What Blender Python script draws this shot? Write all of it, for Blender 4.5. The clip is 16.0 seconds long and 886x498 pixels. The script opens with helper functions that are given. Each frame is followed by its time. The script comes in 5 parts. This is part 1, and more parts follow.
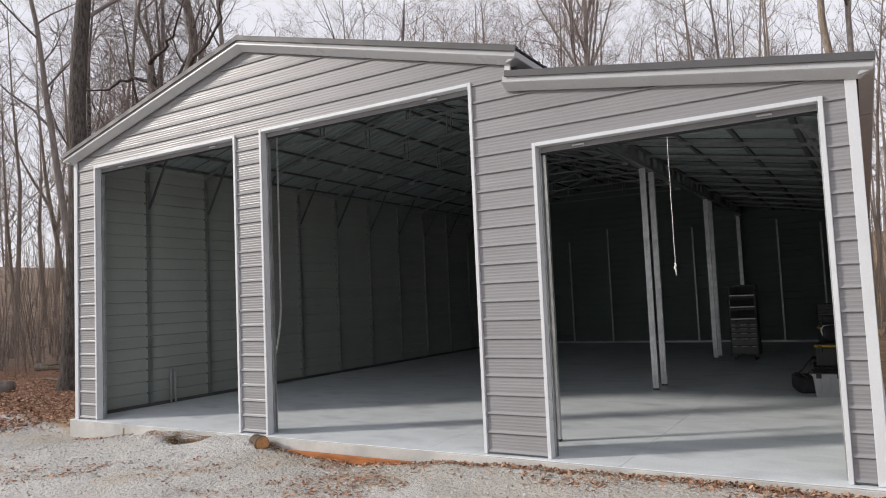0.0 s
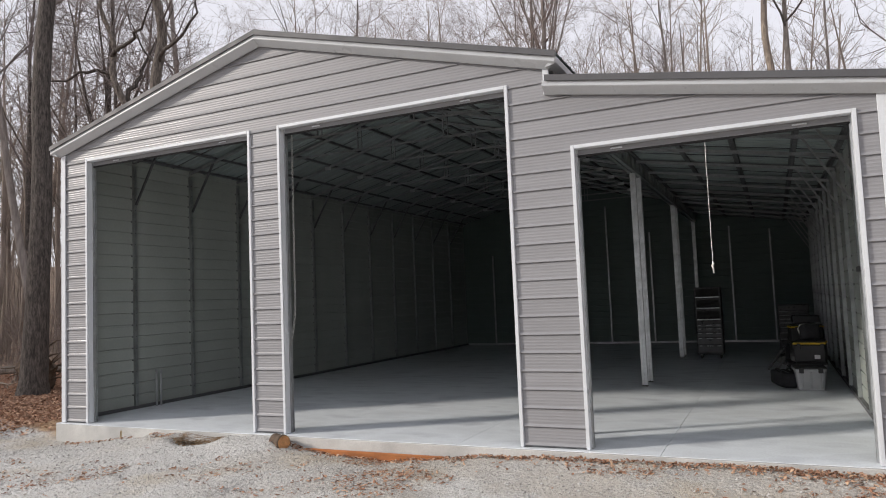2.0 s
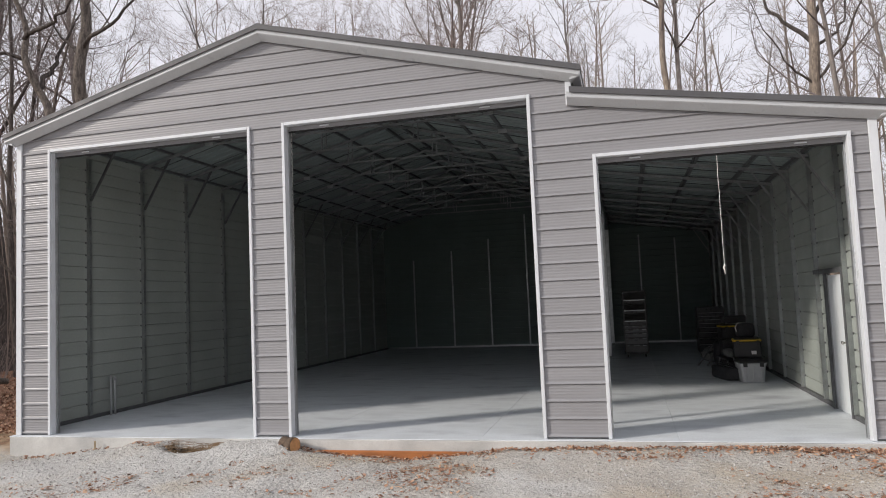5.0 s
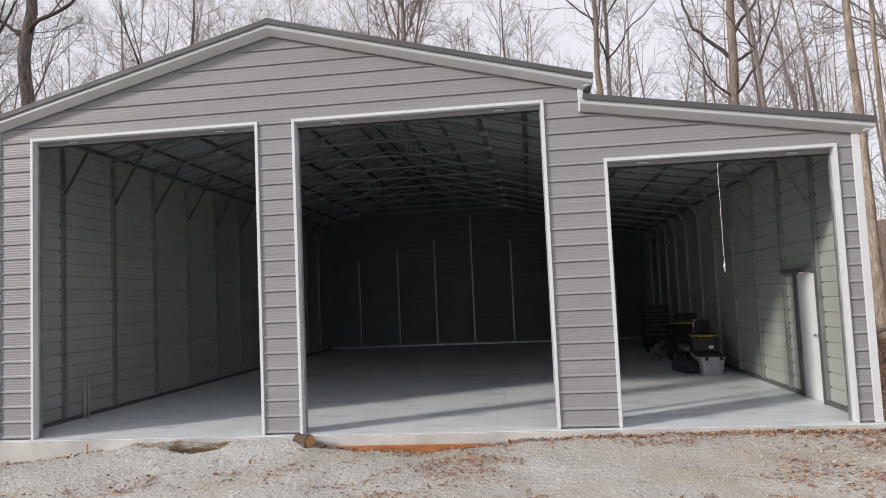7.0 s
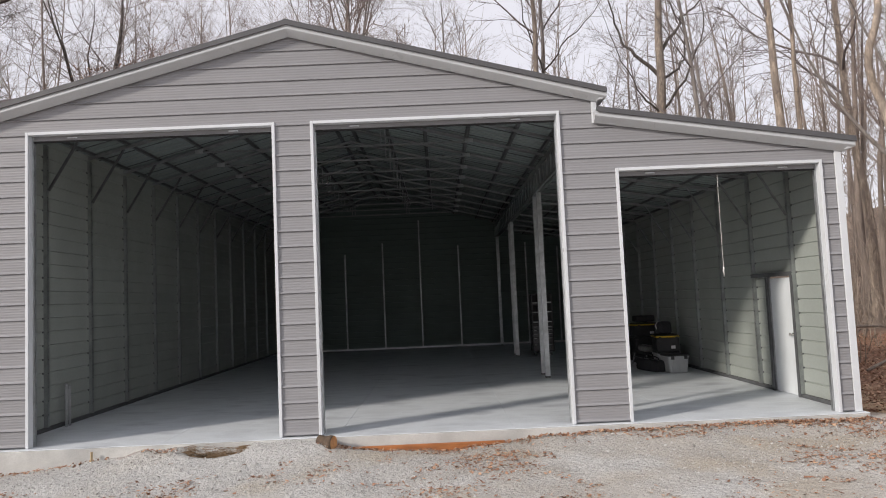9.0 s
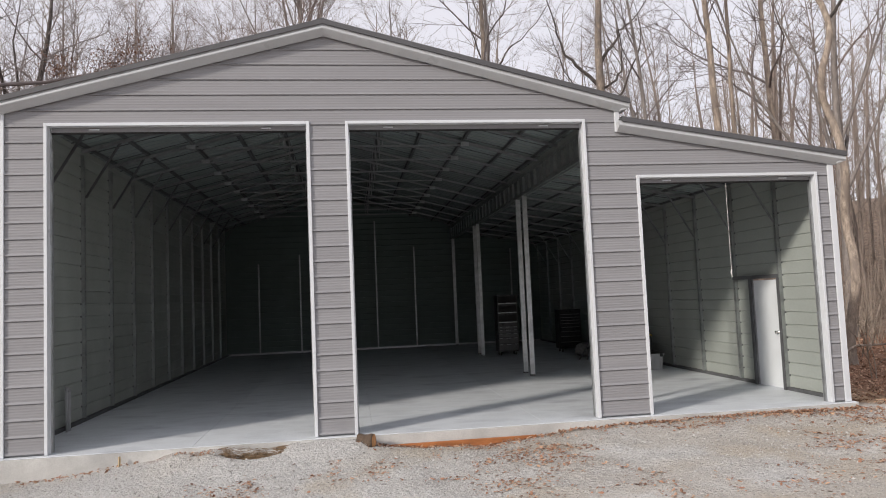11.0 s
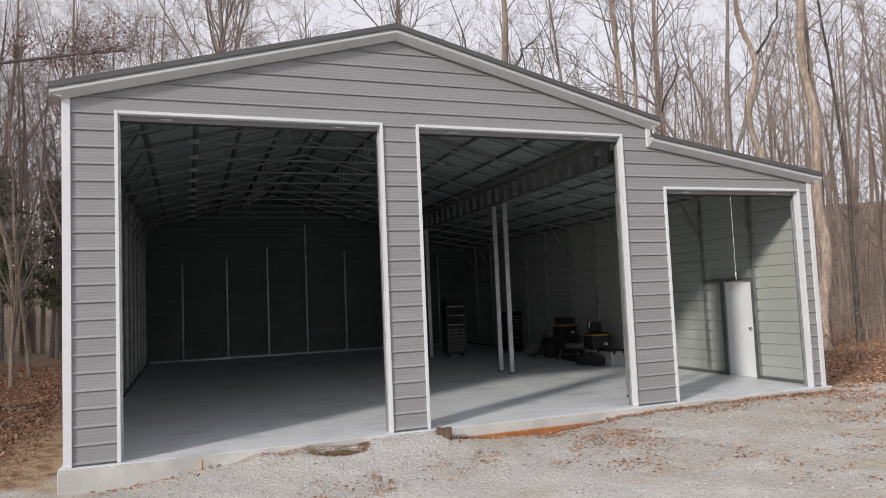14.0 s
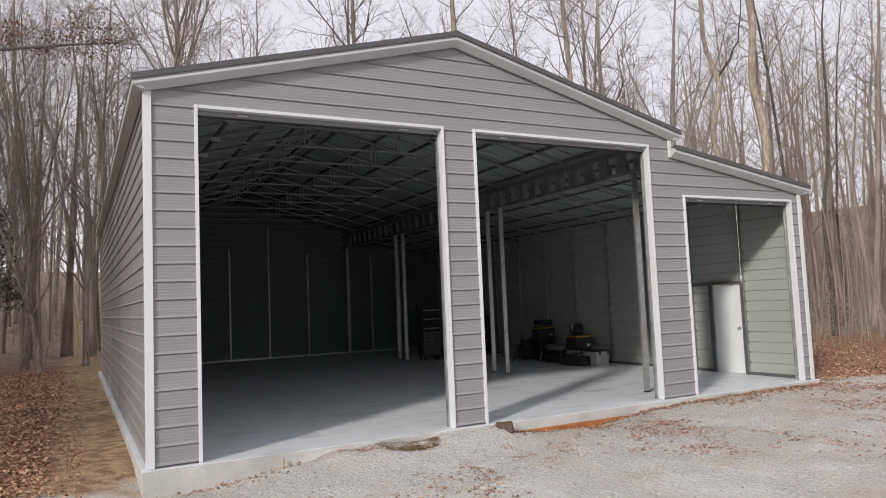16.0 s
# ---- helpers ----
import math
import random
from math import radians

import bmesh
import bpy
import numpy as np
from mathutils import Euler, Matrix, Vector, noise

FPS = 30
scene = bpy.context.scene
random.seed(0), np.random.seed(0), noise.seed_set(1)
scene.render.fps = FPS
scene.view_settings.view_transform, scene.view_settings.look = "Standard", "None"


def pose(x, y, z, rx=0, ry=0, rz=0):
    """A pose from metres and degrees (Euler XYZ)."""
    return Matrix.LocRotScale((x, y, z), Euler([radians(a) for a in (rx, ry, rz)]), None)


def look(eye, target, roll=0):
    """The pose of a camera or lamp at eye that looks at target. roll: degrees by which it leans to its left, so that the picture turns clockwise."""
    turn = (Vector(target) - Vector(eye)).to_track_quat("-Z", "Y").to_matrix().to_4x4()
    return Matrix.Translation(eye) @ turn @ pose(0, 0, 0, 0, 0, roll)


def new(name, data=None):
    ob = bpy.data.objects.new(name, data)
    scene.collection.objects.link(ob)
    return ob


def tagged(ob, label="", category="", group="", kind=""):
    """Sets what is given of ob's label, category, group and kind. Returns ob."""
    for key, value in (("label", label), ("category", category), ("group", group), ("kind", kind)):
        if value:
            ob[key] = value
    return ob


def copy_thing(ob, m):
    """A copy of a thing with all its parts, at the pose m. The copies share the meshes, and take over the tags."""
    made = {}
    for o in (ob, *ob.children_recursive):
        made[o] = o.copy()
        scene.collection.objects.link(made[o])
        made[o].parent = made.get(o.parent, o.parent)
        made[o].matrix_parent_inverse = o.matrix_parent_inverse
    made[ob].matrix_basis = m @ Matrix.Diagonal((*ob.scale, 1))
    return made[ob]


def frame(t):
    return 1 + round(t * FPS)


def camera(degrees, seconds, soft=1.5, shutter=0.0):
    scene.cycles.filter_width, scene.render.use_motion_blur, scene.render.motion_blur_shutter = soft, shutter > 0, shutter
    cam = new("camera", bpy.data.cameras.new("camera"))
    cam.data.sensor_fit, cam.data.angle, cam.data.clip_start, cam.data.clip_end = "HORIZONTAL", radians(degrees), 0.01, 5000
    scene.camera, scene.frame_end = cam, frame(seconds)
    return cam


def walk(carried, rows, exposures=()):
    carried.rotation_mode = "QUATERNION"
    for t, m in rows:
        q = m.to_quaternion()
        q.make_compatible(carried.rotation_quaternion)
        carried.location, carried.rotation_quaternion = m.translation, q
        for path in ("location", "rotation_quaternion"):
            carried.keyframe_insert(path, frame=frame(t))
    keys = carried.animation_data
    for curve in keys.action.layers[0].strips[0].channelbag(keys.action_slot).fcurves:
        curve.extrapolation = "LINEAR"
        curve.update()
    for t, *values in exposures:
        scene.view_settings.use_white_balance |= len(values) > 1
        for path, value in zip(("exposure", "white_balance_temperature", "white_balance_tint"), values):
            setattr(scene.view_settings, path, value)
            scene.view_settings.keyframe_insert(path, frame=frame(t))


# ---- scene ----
cam = camera(64.4, 16.0, soft=1.0)

PATH = [
    (0, (12.788, -7.834, 1.936), (11.762, -6.123, 2.076), -2.50),
    (0.5, (12.545, -8.016, 1.959), (11.560, -6.282, 2.094), -2.51),
    (1, (12.277, -8.200, 1.955), (11.331, -6.442, 2.091), -2.43),
    (1.5, (11.975, -8.393, 1.915), (11.075, -6.613, 2.058), -2.34),
    (2, (11.619, -8.631, 1.900), (10.775, -6.823, 2.044), -2.36),
    (2.5, (11.302, -8.800, 1.903), (10.510, -6.970, 2.046), -2.37),
    (3, (10.972, -8.998, 1.901), (10.244, -7.139, 2.043), -2.49),
    (3.5, (10.680, -9.177, 1.896), (10.014, -7.296, 2.039), -2.40),
    (4, (10.419, -9.294, 1.902), (9.806, -7.394, 2.045), -2.40),
    (6.5, (8.663, -9.985, 1.857), (8.353, -8.016, 2.003), -2.50),
    (7, (8.318, -10.096, 1.887), (8.074, -8.116, 2.027), -2.50),
    (7.5, (7.931, -10.196, 1.872), (7.757, -8.210, 2.017), -2.50),
    (8, (7.537, -10.300, 1.875), (7.427, -8.309, 2.021), -2.50),
    (8.5, (7.111, -10.385, 1.884), (7.067, -8.392, 2.029), -2.50),
    (9, (6.695, -10.465, 1.909), (6.712, -8.470, 2.052), -2.50),
    (11.5, (4.305, -10.583, 1.953), (4.641, -8.618, 2.091), -2.40),
    (12, (3.756, -10.566, 1.945), (4.159, -8.611, 2.085), -2.40),
    (12.5, (3.194, -10.523, 1.934), (3.664, -8.584, 2.076), -2.40),
    (13, (2.606, -10.453, 1.945), (3.150, -8.534, 2.086), -2.44),
    (13.5, (2.063, -10.371, 1.945), (2.677, -8.474, 2.086), -2.39),
    (14, (1.493, -10.266, 1.952), (2.176, -8.392, 2.093), -2.43),
    (14.5, (0.938, -10.135, 1.906), (1.686, -8.286, 2.057), -2.57),
    (15, (0.374, -9.993, 1.921), (1.182, -8.169, 2.069), -2.41),
    (15.5, (-0.195, -9.831, 1.913), (0.669, -8.034, 2.064), -2.36),
    (16, (-0.800, -9.629, 1.913), (0.126, -7.862, 2.065), -2.40),
]
walk(cam, [(t, look(e, g, r)) for t, e, g, r in PATH],
     exposures=[(0.0, -0.02, 6500, 11), (8.0, -0.04, 6520, 12), (12.5, -0.09, 6540, 12.5), (16.0, -0.11, 6540, 12.5)])

# ------------------------------------------------------------ light
world = bpy.data.worlds.new("world")
scene.world = world
world.use_nodes = True
wn, wl = world.node_tree.nodes, world.node_tree.links
sky = wn.new("ShaderNodeTexSky")
sky.sky_type = "NISHITA"
sky.sun_disc = False
sky.sun_elevation = radians(25.6)
sky.sun_rotation = radians(237.4)
haze = wn.new("ShaderNodeMixRGB")          # thin white cloud over the blue
haze.inputs[0].default_value = 0.86
haze.inputs[2].default_value = (9.7, 9.6, 10.2, 1)
bg = wn["Background"]
bg.inputs[1].default_value = 0.10
wl.new(sky.outputs[0], haze.inputs[1])
wl.new(haze.outputs[0], bg.inputs[0])

sun = new("sun", bpy.data.lights.new("sun", "SUN"))
sun.data.energy = 3.0
sun.data.angle = radians(5.0)
sun.data.color = (1.0, 0.93, 0.84)
sun.matrix_world = look((-20, -12.8, 11.4), (0, 0, 0))


# ------------------------------------------------------------ materials
def material(name, base, rough=0.6, metal=0.0, vary=0.15, scale=3.0, fine=60.0, bump=0.0, bump_scale=80.0, stretch=(1, 1, 1),
             tint=None, rand=0.0, stain=0.0, stain_scale=0.6, spec=0.5):
    m = bpy.data.materials.new(name)
    m.use_nodes = True
    n, l = m.node_tree.nodes, m.node_tree.links
    b = n["Principled BSDF"]
    b.inputs["Roughness"].default_value = rough
    b.inputs["Metallic"].default_value = metal
    b.inputs["Specular IOR Level"].default_value = spec
    tc = n.new("ShaderNodeTexCoord")
    mp = n.new("ShaderNodeMapping")
    mp.inputs["Scale"].default_value = stretch
    l.new(tc.outputs["Object"], mp.inputs[0])

    def noise_tex(s, detail=4.0):
        t = n.new("ShaderNodeTexNoise")
        t.inputs["Scale"].default_value = s
        t.inputs["Detail"].default_value = detail
        l.new(mp.outputs[0], t.inputs["Vector"])
        return t.outputs["Fac"]

    def mix(kind, fac, a, bb):
        x = n.new("ShaderNodeMixRGB")
        x.blend_type = kind
        for i, v in ((0, fac), (1, a), (2, bb)):
            if isinstance(v, bpy.types.NodeSocket):
                l.new(v, x.inputs[i])
            else:
                x.inputs[i].default_value = v
        return x.outputs[0]

    def ramp(src, lo, hi, p0=0.3, p1=0.7):
        r = n.new("ShaderNodeMapRange")
        l.new(src, r.inputs[0])
        r.inputs[1].default_value, r.inputs[2].default_value = p0, p1
        r.inputs[3].default_value, r.inputs[4].default_value = lo, hi
        return r.outputs[0]

    dark = tuple(c * (1 - vary) for c in base) + (1,)
    light = tuple(min(1, c * (1 + vary)) for c in base) + (1,)
    col = mix("MIX", ramp(noise_tex(scale), 0, 1), dark, light)
    if fine:
        g = mix("MIX", ramp(noise_tex(fine, 2.0), 0, 1), (1 - vary * 0.8,) * 3 + (1,), (1 + vary * 0.4,) * 3 + (1,))
        col = mix("MULTIPLY", 1.0, col, g)
    if tint:
        col = mix("MIX", ramp(noise_tex(scale * 0.37), 0, 1, 0.45, 0.62), col, tuple(tint) + (1,))
    if stain:
        s = ramp(noise_tex(stain_scale, 6.0), 0, stain, 0.5, 0.75)
        col = mix("MULTIPLY", s, col, (0.45, 0.45, 0.47, 1))
    if rand:
        oi = n.new("ShaderNodeObjectInfo")
        col = mix("MULTIPLY", 1.0, col, mix("MIX", oi.outputs["Random"], (1 - rand,) * 3 + (1,), (1 + rand,) * 3 + (1,)))
    l.new(col, b.inputs["Base Color"])
    if vary:
        l.new(ramp(noise_tex(scale * 2.3), max(0.05, rough - 0.1), min(1, rough + 0.1)), b.inputs["Roughness"])
    if bump:
        bp = n.new("ShaderNodeBump")
        bp.inputs["Strength"].default_value = bump
        bp.inputs["Distance"].default_value = 0.01
        l.new(noise_tex(bump_scale, 5.0), bp.inputs["Height"])
        l.new(bp.outputs[0], b.inputs["Normal"])
    return m


SIDING = material("grey_siding", (0.278, 0.279, 0.290), 0.40, 0.0, 0.07, 1.2, 30, 0.05, 26, (0.35, 0.35, 7), rand=0.035)
SIDING_BACK = material("pale_back_coat", (0.355, 0.386, 0.360), 0.5, 0.0, 0.06, 1.0, 30, 0.03, 30, rand=0.03)
# same pale back coat, darkened so the hall's deep shade is in the colour
SIDING_BACK_SHADE = material("back_coat_with_shade", (0.120, 0.165, 0.150), 0.55, 0.0, 0.08, 1.0, 30, 0.03, 30, rand=0.03)
TRIM = material("white_trim", (0.66, 0.69, 0.72), 0.35, 0.0, 0.04, 2.0, 50, 0.02, 40)
RAKE = material("light_grey_edge_trim", (0.50, 0.515, 0.53), 0.36, 0.0, 0.05, 2.0, 50, 0.02, 40)
ROOFING = material("charcoal_roof_metal", (0.09, 0.09, 0.095), 0.6, 0.0, 0.12, 1.5, 60, 0.03, 40)
ROOF_BACK = material("roof_underside", (0.265, 0.31, 0.305), 0.5, 0.0, 0.08, 1.0, 30)
STEEL = material("galvanised_steel", (0.50, 0.52, 0.53), 0.42, 0.75, 0.18, 6, 90, 0.03, 60)
# dark steel; purlins, left braces, side rails and door frame use it as painted shade
STEEL_DARK = material("dark_and_shaded_steel", (0.13, 0.135, 0.14), 0.6, 0.3, 0.2, 6, 90)
# galvanised steel with the dim interior toned in, for legs and header beam
LEG_STEEL = material("shade_toned_galvanised_steel", (0.34, 0.365, 0.36), 0.42, 0.65, 0.18, 6, 90, 0.03, 60)
STEEL_DULL = material("dull_galvanised_steel", (0.30, 0.31, 0.315), 0.55, 0.5, 0.18, 6, 90)
FLOOR = material("concrete_floor", (0.745, 0.79, 0.825), 0.46, 0.0, 0.12, 1.3, 45, 0.05, 90, (0.75, 1.35, 1), stain=0.8, stain_scale=1.3, rand=0.02)
CONCRETE = material("cast_concrete", (0.54, 0.54, 0.52), 0.85, 0.0, 0.14, 2.5, 70, 0.25, 60, stain=0.7, stain_scale=1.1)
DARK = material("dark_gap", (0.02, 0.02, 0.02), 0.8, 0, 0.1)
WHITE_DOOR = material("white_door_paint", (0.74, 0.78, 0.80), 0.4, 0, 0.03, 2, 40)
CHROME = material("brushed_nickel", (0.62, 0.60, 0.57), 0.25, 1.0, 0.05, 20, 0)
ROPE = material("white_cord", (0.78, 0.77, 0.74), 0.8, 0, 0.08, 60, 0)
CHAIN = material("chain_steel", (0.80, 0.80, 0.79), 0.5, 0.3, 0.1, 40, 0)
PVC = material("grey_conduit", (0.38, 0.39, 0.40), 0.5, 0, 0.08, 10, 40)
BLACK_PAINT = material("black_cabinet_paint", (0.018, 0.018, 0.020), 0.32, 0.2, 0.15, 4, 60)
GREY_PAINT = material("dark_grey_cabinet_paint", (0.085, 0.087, 0.09), 0.35, 0.2, 0.2, 4, 60)
BLACK_PLASTIC = material("black_plastic", (0.022, 0.022, 0.024), 0.5, 0, 0.15, 8, 80, 0.1, 120)
GREY_PLASTIC = material("grey_plastic", (0.42, 0.43, 0.44), 0.5, 0, 0.06, 6, 60)
YELLOW = material("yellow_plastic", (0.62, 0.42, 0.02), 0.45, 0, 0.06, 6, 60)
CANVAS = material("black_canvas", (0.03, 0.03, 0.034), 0.9, 0, 0.25, 12, 150, 0.3, 200)
GREY_CANVAS = material("grey_canvas", (0.20, 0.20, 0.195), 0.9, 0, 0.4, 14, 150, 0.3, 200)
LABEL = material("white_label", (0.7, 0.7, 0.7), 0.5, 0, 0.05, 20, 0)
BOARD = material("rust_brown_plank", (0.40, 0.15, 0.05), 0.8, 0, 0.25, 3, 70, 0.3, 50, (1, 6, 6))
LOG_BARK = material("brown_log_bark", (0.12, 0.085, 0.06), 0.95, 0, 0.35, 9, 60, 0.7, 40)
LOG_END = material("cut_wood", (0.58, 0.30, 0.13), 0.8, 0, 0.25, 14, 80, 0.2, 60)
PALE_WOOD = material("pale_wood", (0.50, 0.39, 0.24), 0.85, 0, 0.2, 12, 80)
BARK_DARK = material("dark_bark", (0.10, 0.086, 0.077), 0.95, 0, 0.6, 7, 24, 1.0, 14, (3, 3, 0.6), rand=0.15)
BARK_BROWN = material("brown_bark", (0.17, 0.145, 0.125), 0.95, 0, 0.5, 6, 24, 0.9, 14, (3, 3, 0.6), rand=0.15)
BARK_GREY = material("grey_bark", (0.28, 0.25, 0.23), 0.95, 0, 0.30, 4, 40, 0.6, 18, (3, 3, 0.6), rand=0.25)
BARK_TAN = material("tan_bark", (0.38, 0.315, 0.255), 0.9, 0, 0.42, 5, 30, 0.7, 14, (3, 3, 0.7), (0.24, 0.20, 0.17), rand=0.2)
TWIG = material("twig_bark", (0.225, 0.195, 0.188), 0.95, 0, 0.25, 3, 0, rand=0.25)
TWIG_RED = material("reddish_twigs", (0.25, 0.20, 0.182), 0.95, 0, 0.25, 3, 0, rand=0.2)
PALE_TWIG = material("pale_sapling_bark", (0.30, 0.25, 0.20), 0.9, 0, 0.25, 3, 0)
FAR_WOOD = material("far_bark", (0.28, 0.232, 0.20), 0.95, 0, 0.3, 0.6, 0)
SAPLING = material("sapling_bark", (0.285, 0.232, 0.195), 0.95, 0, 0.3, 0.8, 0)
NEEDLES = material("evergreen_needles", (0.085, 0.105, 0.05), 0.8, 0, 0.4, 2, 12)
STRAW = material("dry_straw", (0.23, 0.155, 0.09), 0.9, 0, 0.3, 30, 80)


def leaf_material(name, a, b_, c):
    """Dry leaves: a hue of its own for each leaf."""
    m = bpy.data.materials.new(name)
    m.use_nodes = True
    n, l = m.node_tree.nodes, m.node_tree.links
    g = n.new("ShaderNodeNewGeometry")
    r = n.new("ShaderNodeValToRGB")
    r.color_ramp.elements[0].color = a + (1,)
    r.color_ramp.elements[1].color = c + (1,)
    r.color_ramp.elements.new(0.5).color = b_ + (1,)
    l.new(g.outputs["Random Per Island"], r.inputs[0])
    l.new(r.outputs[0], n["Principled BSDF"].inputs["Base Color"])
    n["Principled BSDF"].inputs["Roughness"].default_value = 0.75
    return m


LEAVES = leaf_material("dry_leaves", (0.15, 0.078, 0.050), (0.36, 0.19, 0.115), (0.58, 0.40, 0.27))
STONES = leaf_material("crushed_stone", (0.20, 0.19, 0.175), (0.44, 0.43, 0.405), (0.66, 0.65, 0.63))
OAK_LEAVES = leaf_material("withered_oak_leaves", (0.13, 0.066, 0.045), (0.24, 0.125, 0.08), (0.36, 0.22, 0.15))


def ground_material():
    m = bpy.data.materials.new("gravel_and_leaf_ground")
    m.use_nodes = True
    n, l = m.node_tree.nodes, m.node_tree.links
    b = n["Principled BSDF"]
    b.inputs["Roughness"].default_value = 0.95
    b.inputs["Specular IOR Level"].default_value = 0.2
    tc = n.new("ShaderNodeTexCoord")
    sx = n.new("ShaderNodeSeparateXYZ")
    l.new(tc.outputs["Object"], sx.inputs[0])

    def tex(s, d=5.0):
        t = n.new("ShaderNodeTexNoise")
        t.inputs["Scale"].default_value, t.inputs["Detail"].default_value = s, d
        l.new(tc.outputs["Object"], t.inputs["Vector"])
        return t.outputs["Fac"]

    def rng(src, p0, p1, a=0.0, c=1.0):
        r = n.new("ShaderNodeMapRange")
        r.interpolation_type = "SMOOTHSTEP"
        l.new(src, r.inputs[0])
        for i, v in enumerate((p0, p1, a, c)):
            r.inputs[i + 1].default_value = v
        return r.outputs[0]

    def mth(op, a, c):
        x = n.new("ShaderNodeMath")
        x.operation = op
        for i, v in enumerate((a, c)):
            if isinstance(v, bpy.types.NodeSocket):
                l.new(v, x.inputs[i])
            else:
                x.inputs[i].default_value = v
        return x.outputs[0]

    def mix(f, a, c):
        x = n.new("ShaderNodeMixRGB")
        for i, v in enumerate((f, a, c)):
            if isinstance(v, bpy.types.NodeSocket):
                l.new(v, x.inputs[i])
            else:
                x.inputs[i].default_value = v
        return x.outputs[0]

    X, Y = sx.outputs[0], sx.outputs[1]
    wob = mth("MULTIPLY", mth("SUBTRACT", tex(0.7), 0.5), 2.4)
    # gravel yard: in front of the slab, fading into leaves at its sides and far end
    yard = rng(mth("ADD", Y, wob), 0.55, 0.05)
    yard = mth("MULTIPLY", yard, rng(mth("ADD", X, wob), -5.0, -3.6))
    yard = mth("MULTIPLY", yard, rng(mth("ADD", X, wob), 21.0, 19.0))
    gravel = mix(rng(tex(1.1), 0.35, 0.7), (0.44, 0.43, 0.41, 1), (0.66, 0.655, 0.635, 1))
    gravel = mix(rng(tex(38, 3), 0.3, 0.75), gravel, (0.71, 0.705, 0.685, 1))
    gravel = mix(rng(tex(90, 2), 0.55, 0.75), gravel, (0.26, 0.245, 0.225, 1))
    gravel = mix(rng(tex(0.55, 7), 0.50, 0.68, 0, 0.75), gravel, (0.46, 0.395, 0.30, 1))
    trodden = mth("MULTIPLY", rng(mth("ADD", X, wob), 5.0, 8.0), rng(tex(0.9, 8), 0.30, 0.60))
    gravel = mix(mth("MULTIPLY", trodden, 0.50), gravel, (0.44, 0.39, 0.325, 1))
    # fresh pale stone heaped before the slab
    heap = mth("MULTIPLY", rng(mth("ADD", X, mth("MULTIPLY", wob, 0.4)), 1.2, 2.2), rng(mth("ADD", X, mth("MULTIPLY", wob, 0.6)), 6.0, 4.8))
    heap = mth("MULTIPLY", heap, rng(mth("ADD", Y, mth("MULTIPLY", wob, 0.4)), -2.2, -1.0))
    fresh = mix(rng(tex(60, 3), 0.35, 0.65), (0.46, 0.455, 0.44, 1), (0.76, 0.755, 0.735, 1))
    gravel = mix(mth("MULTIPLY", heap, 0.75), gravel, fresh)
    litter = mix(rng(tex(14, 4), 0.35, 0.65), (0.13, 0.075, 0.05, 1), (0.34, 0.19, 0.125, 1))
    litter = mix(rng(tex(45, 2), 0.5, 0.7), litter, (0.46, 0.29, 0.19, 1))
    soil = mix(rng(tex(5, 6), 0.35, 0.65), (0.30, 0.20, 0.125, 1), (0.50, 0.36, 0.23, 1))
    path = mth("MULTIPLY", rng(mth("ADD", X, mth("MULTIPLY", wob, 0.3)), -1.5, -1.0), rng(X, 1.5, 0.5))
    path = mth("MAXIMUM", path, mth("MULTIPLY", rng(X, 12.0, 12.8), rng(mth("ADD", X, wob), 15.2, 14.2)))
    path = mth("MULTIPLY", path, rng(tex(2.5), 0.25, 0.5))
    far = mth("SQRT", mth("ADD", mth("POWER", mth("SUBTRACT", X, 6.4), 2.0), mth("POWER", mth("SUBTRACT", Y, 5.0), 2.0)), 0.0)
    old = mix(rng(tex(3, 6), 0.35, 0.65), (0.20, 0.150, 0.118, 1), (0.34, 0.26, 0.20, 1))
    litter = mix(rng(mth("ADD", far, mth("MULTIPLY", wob, 3.0)), 19.0, 27.0), litter, old)
    col = mix(yard, mix(path, litter, soil), gravel)
    l.new(col, b.inputs["Base Color"])
    bp = n.new("ShaderNodeBump")
    bp.inputs["Strength"].default_value, bp.inputs["Distance"].default_value = 1.0, 0.05
    l.new(mth("ADD", tex(17, 7), mth("MULTIPLY", tex(70, 3), 0.35)), bp.inputs["Height"])
    l.new(bp.outputs[0], b.inputs["Normal"])
    return m


GROUND = ground_material()


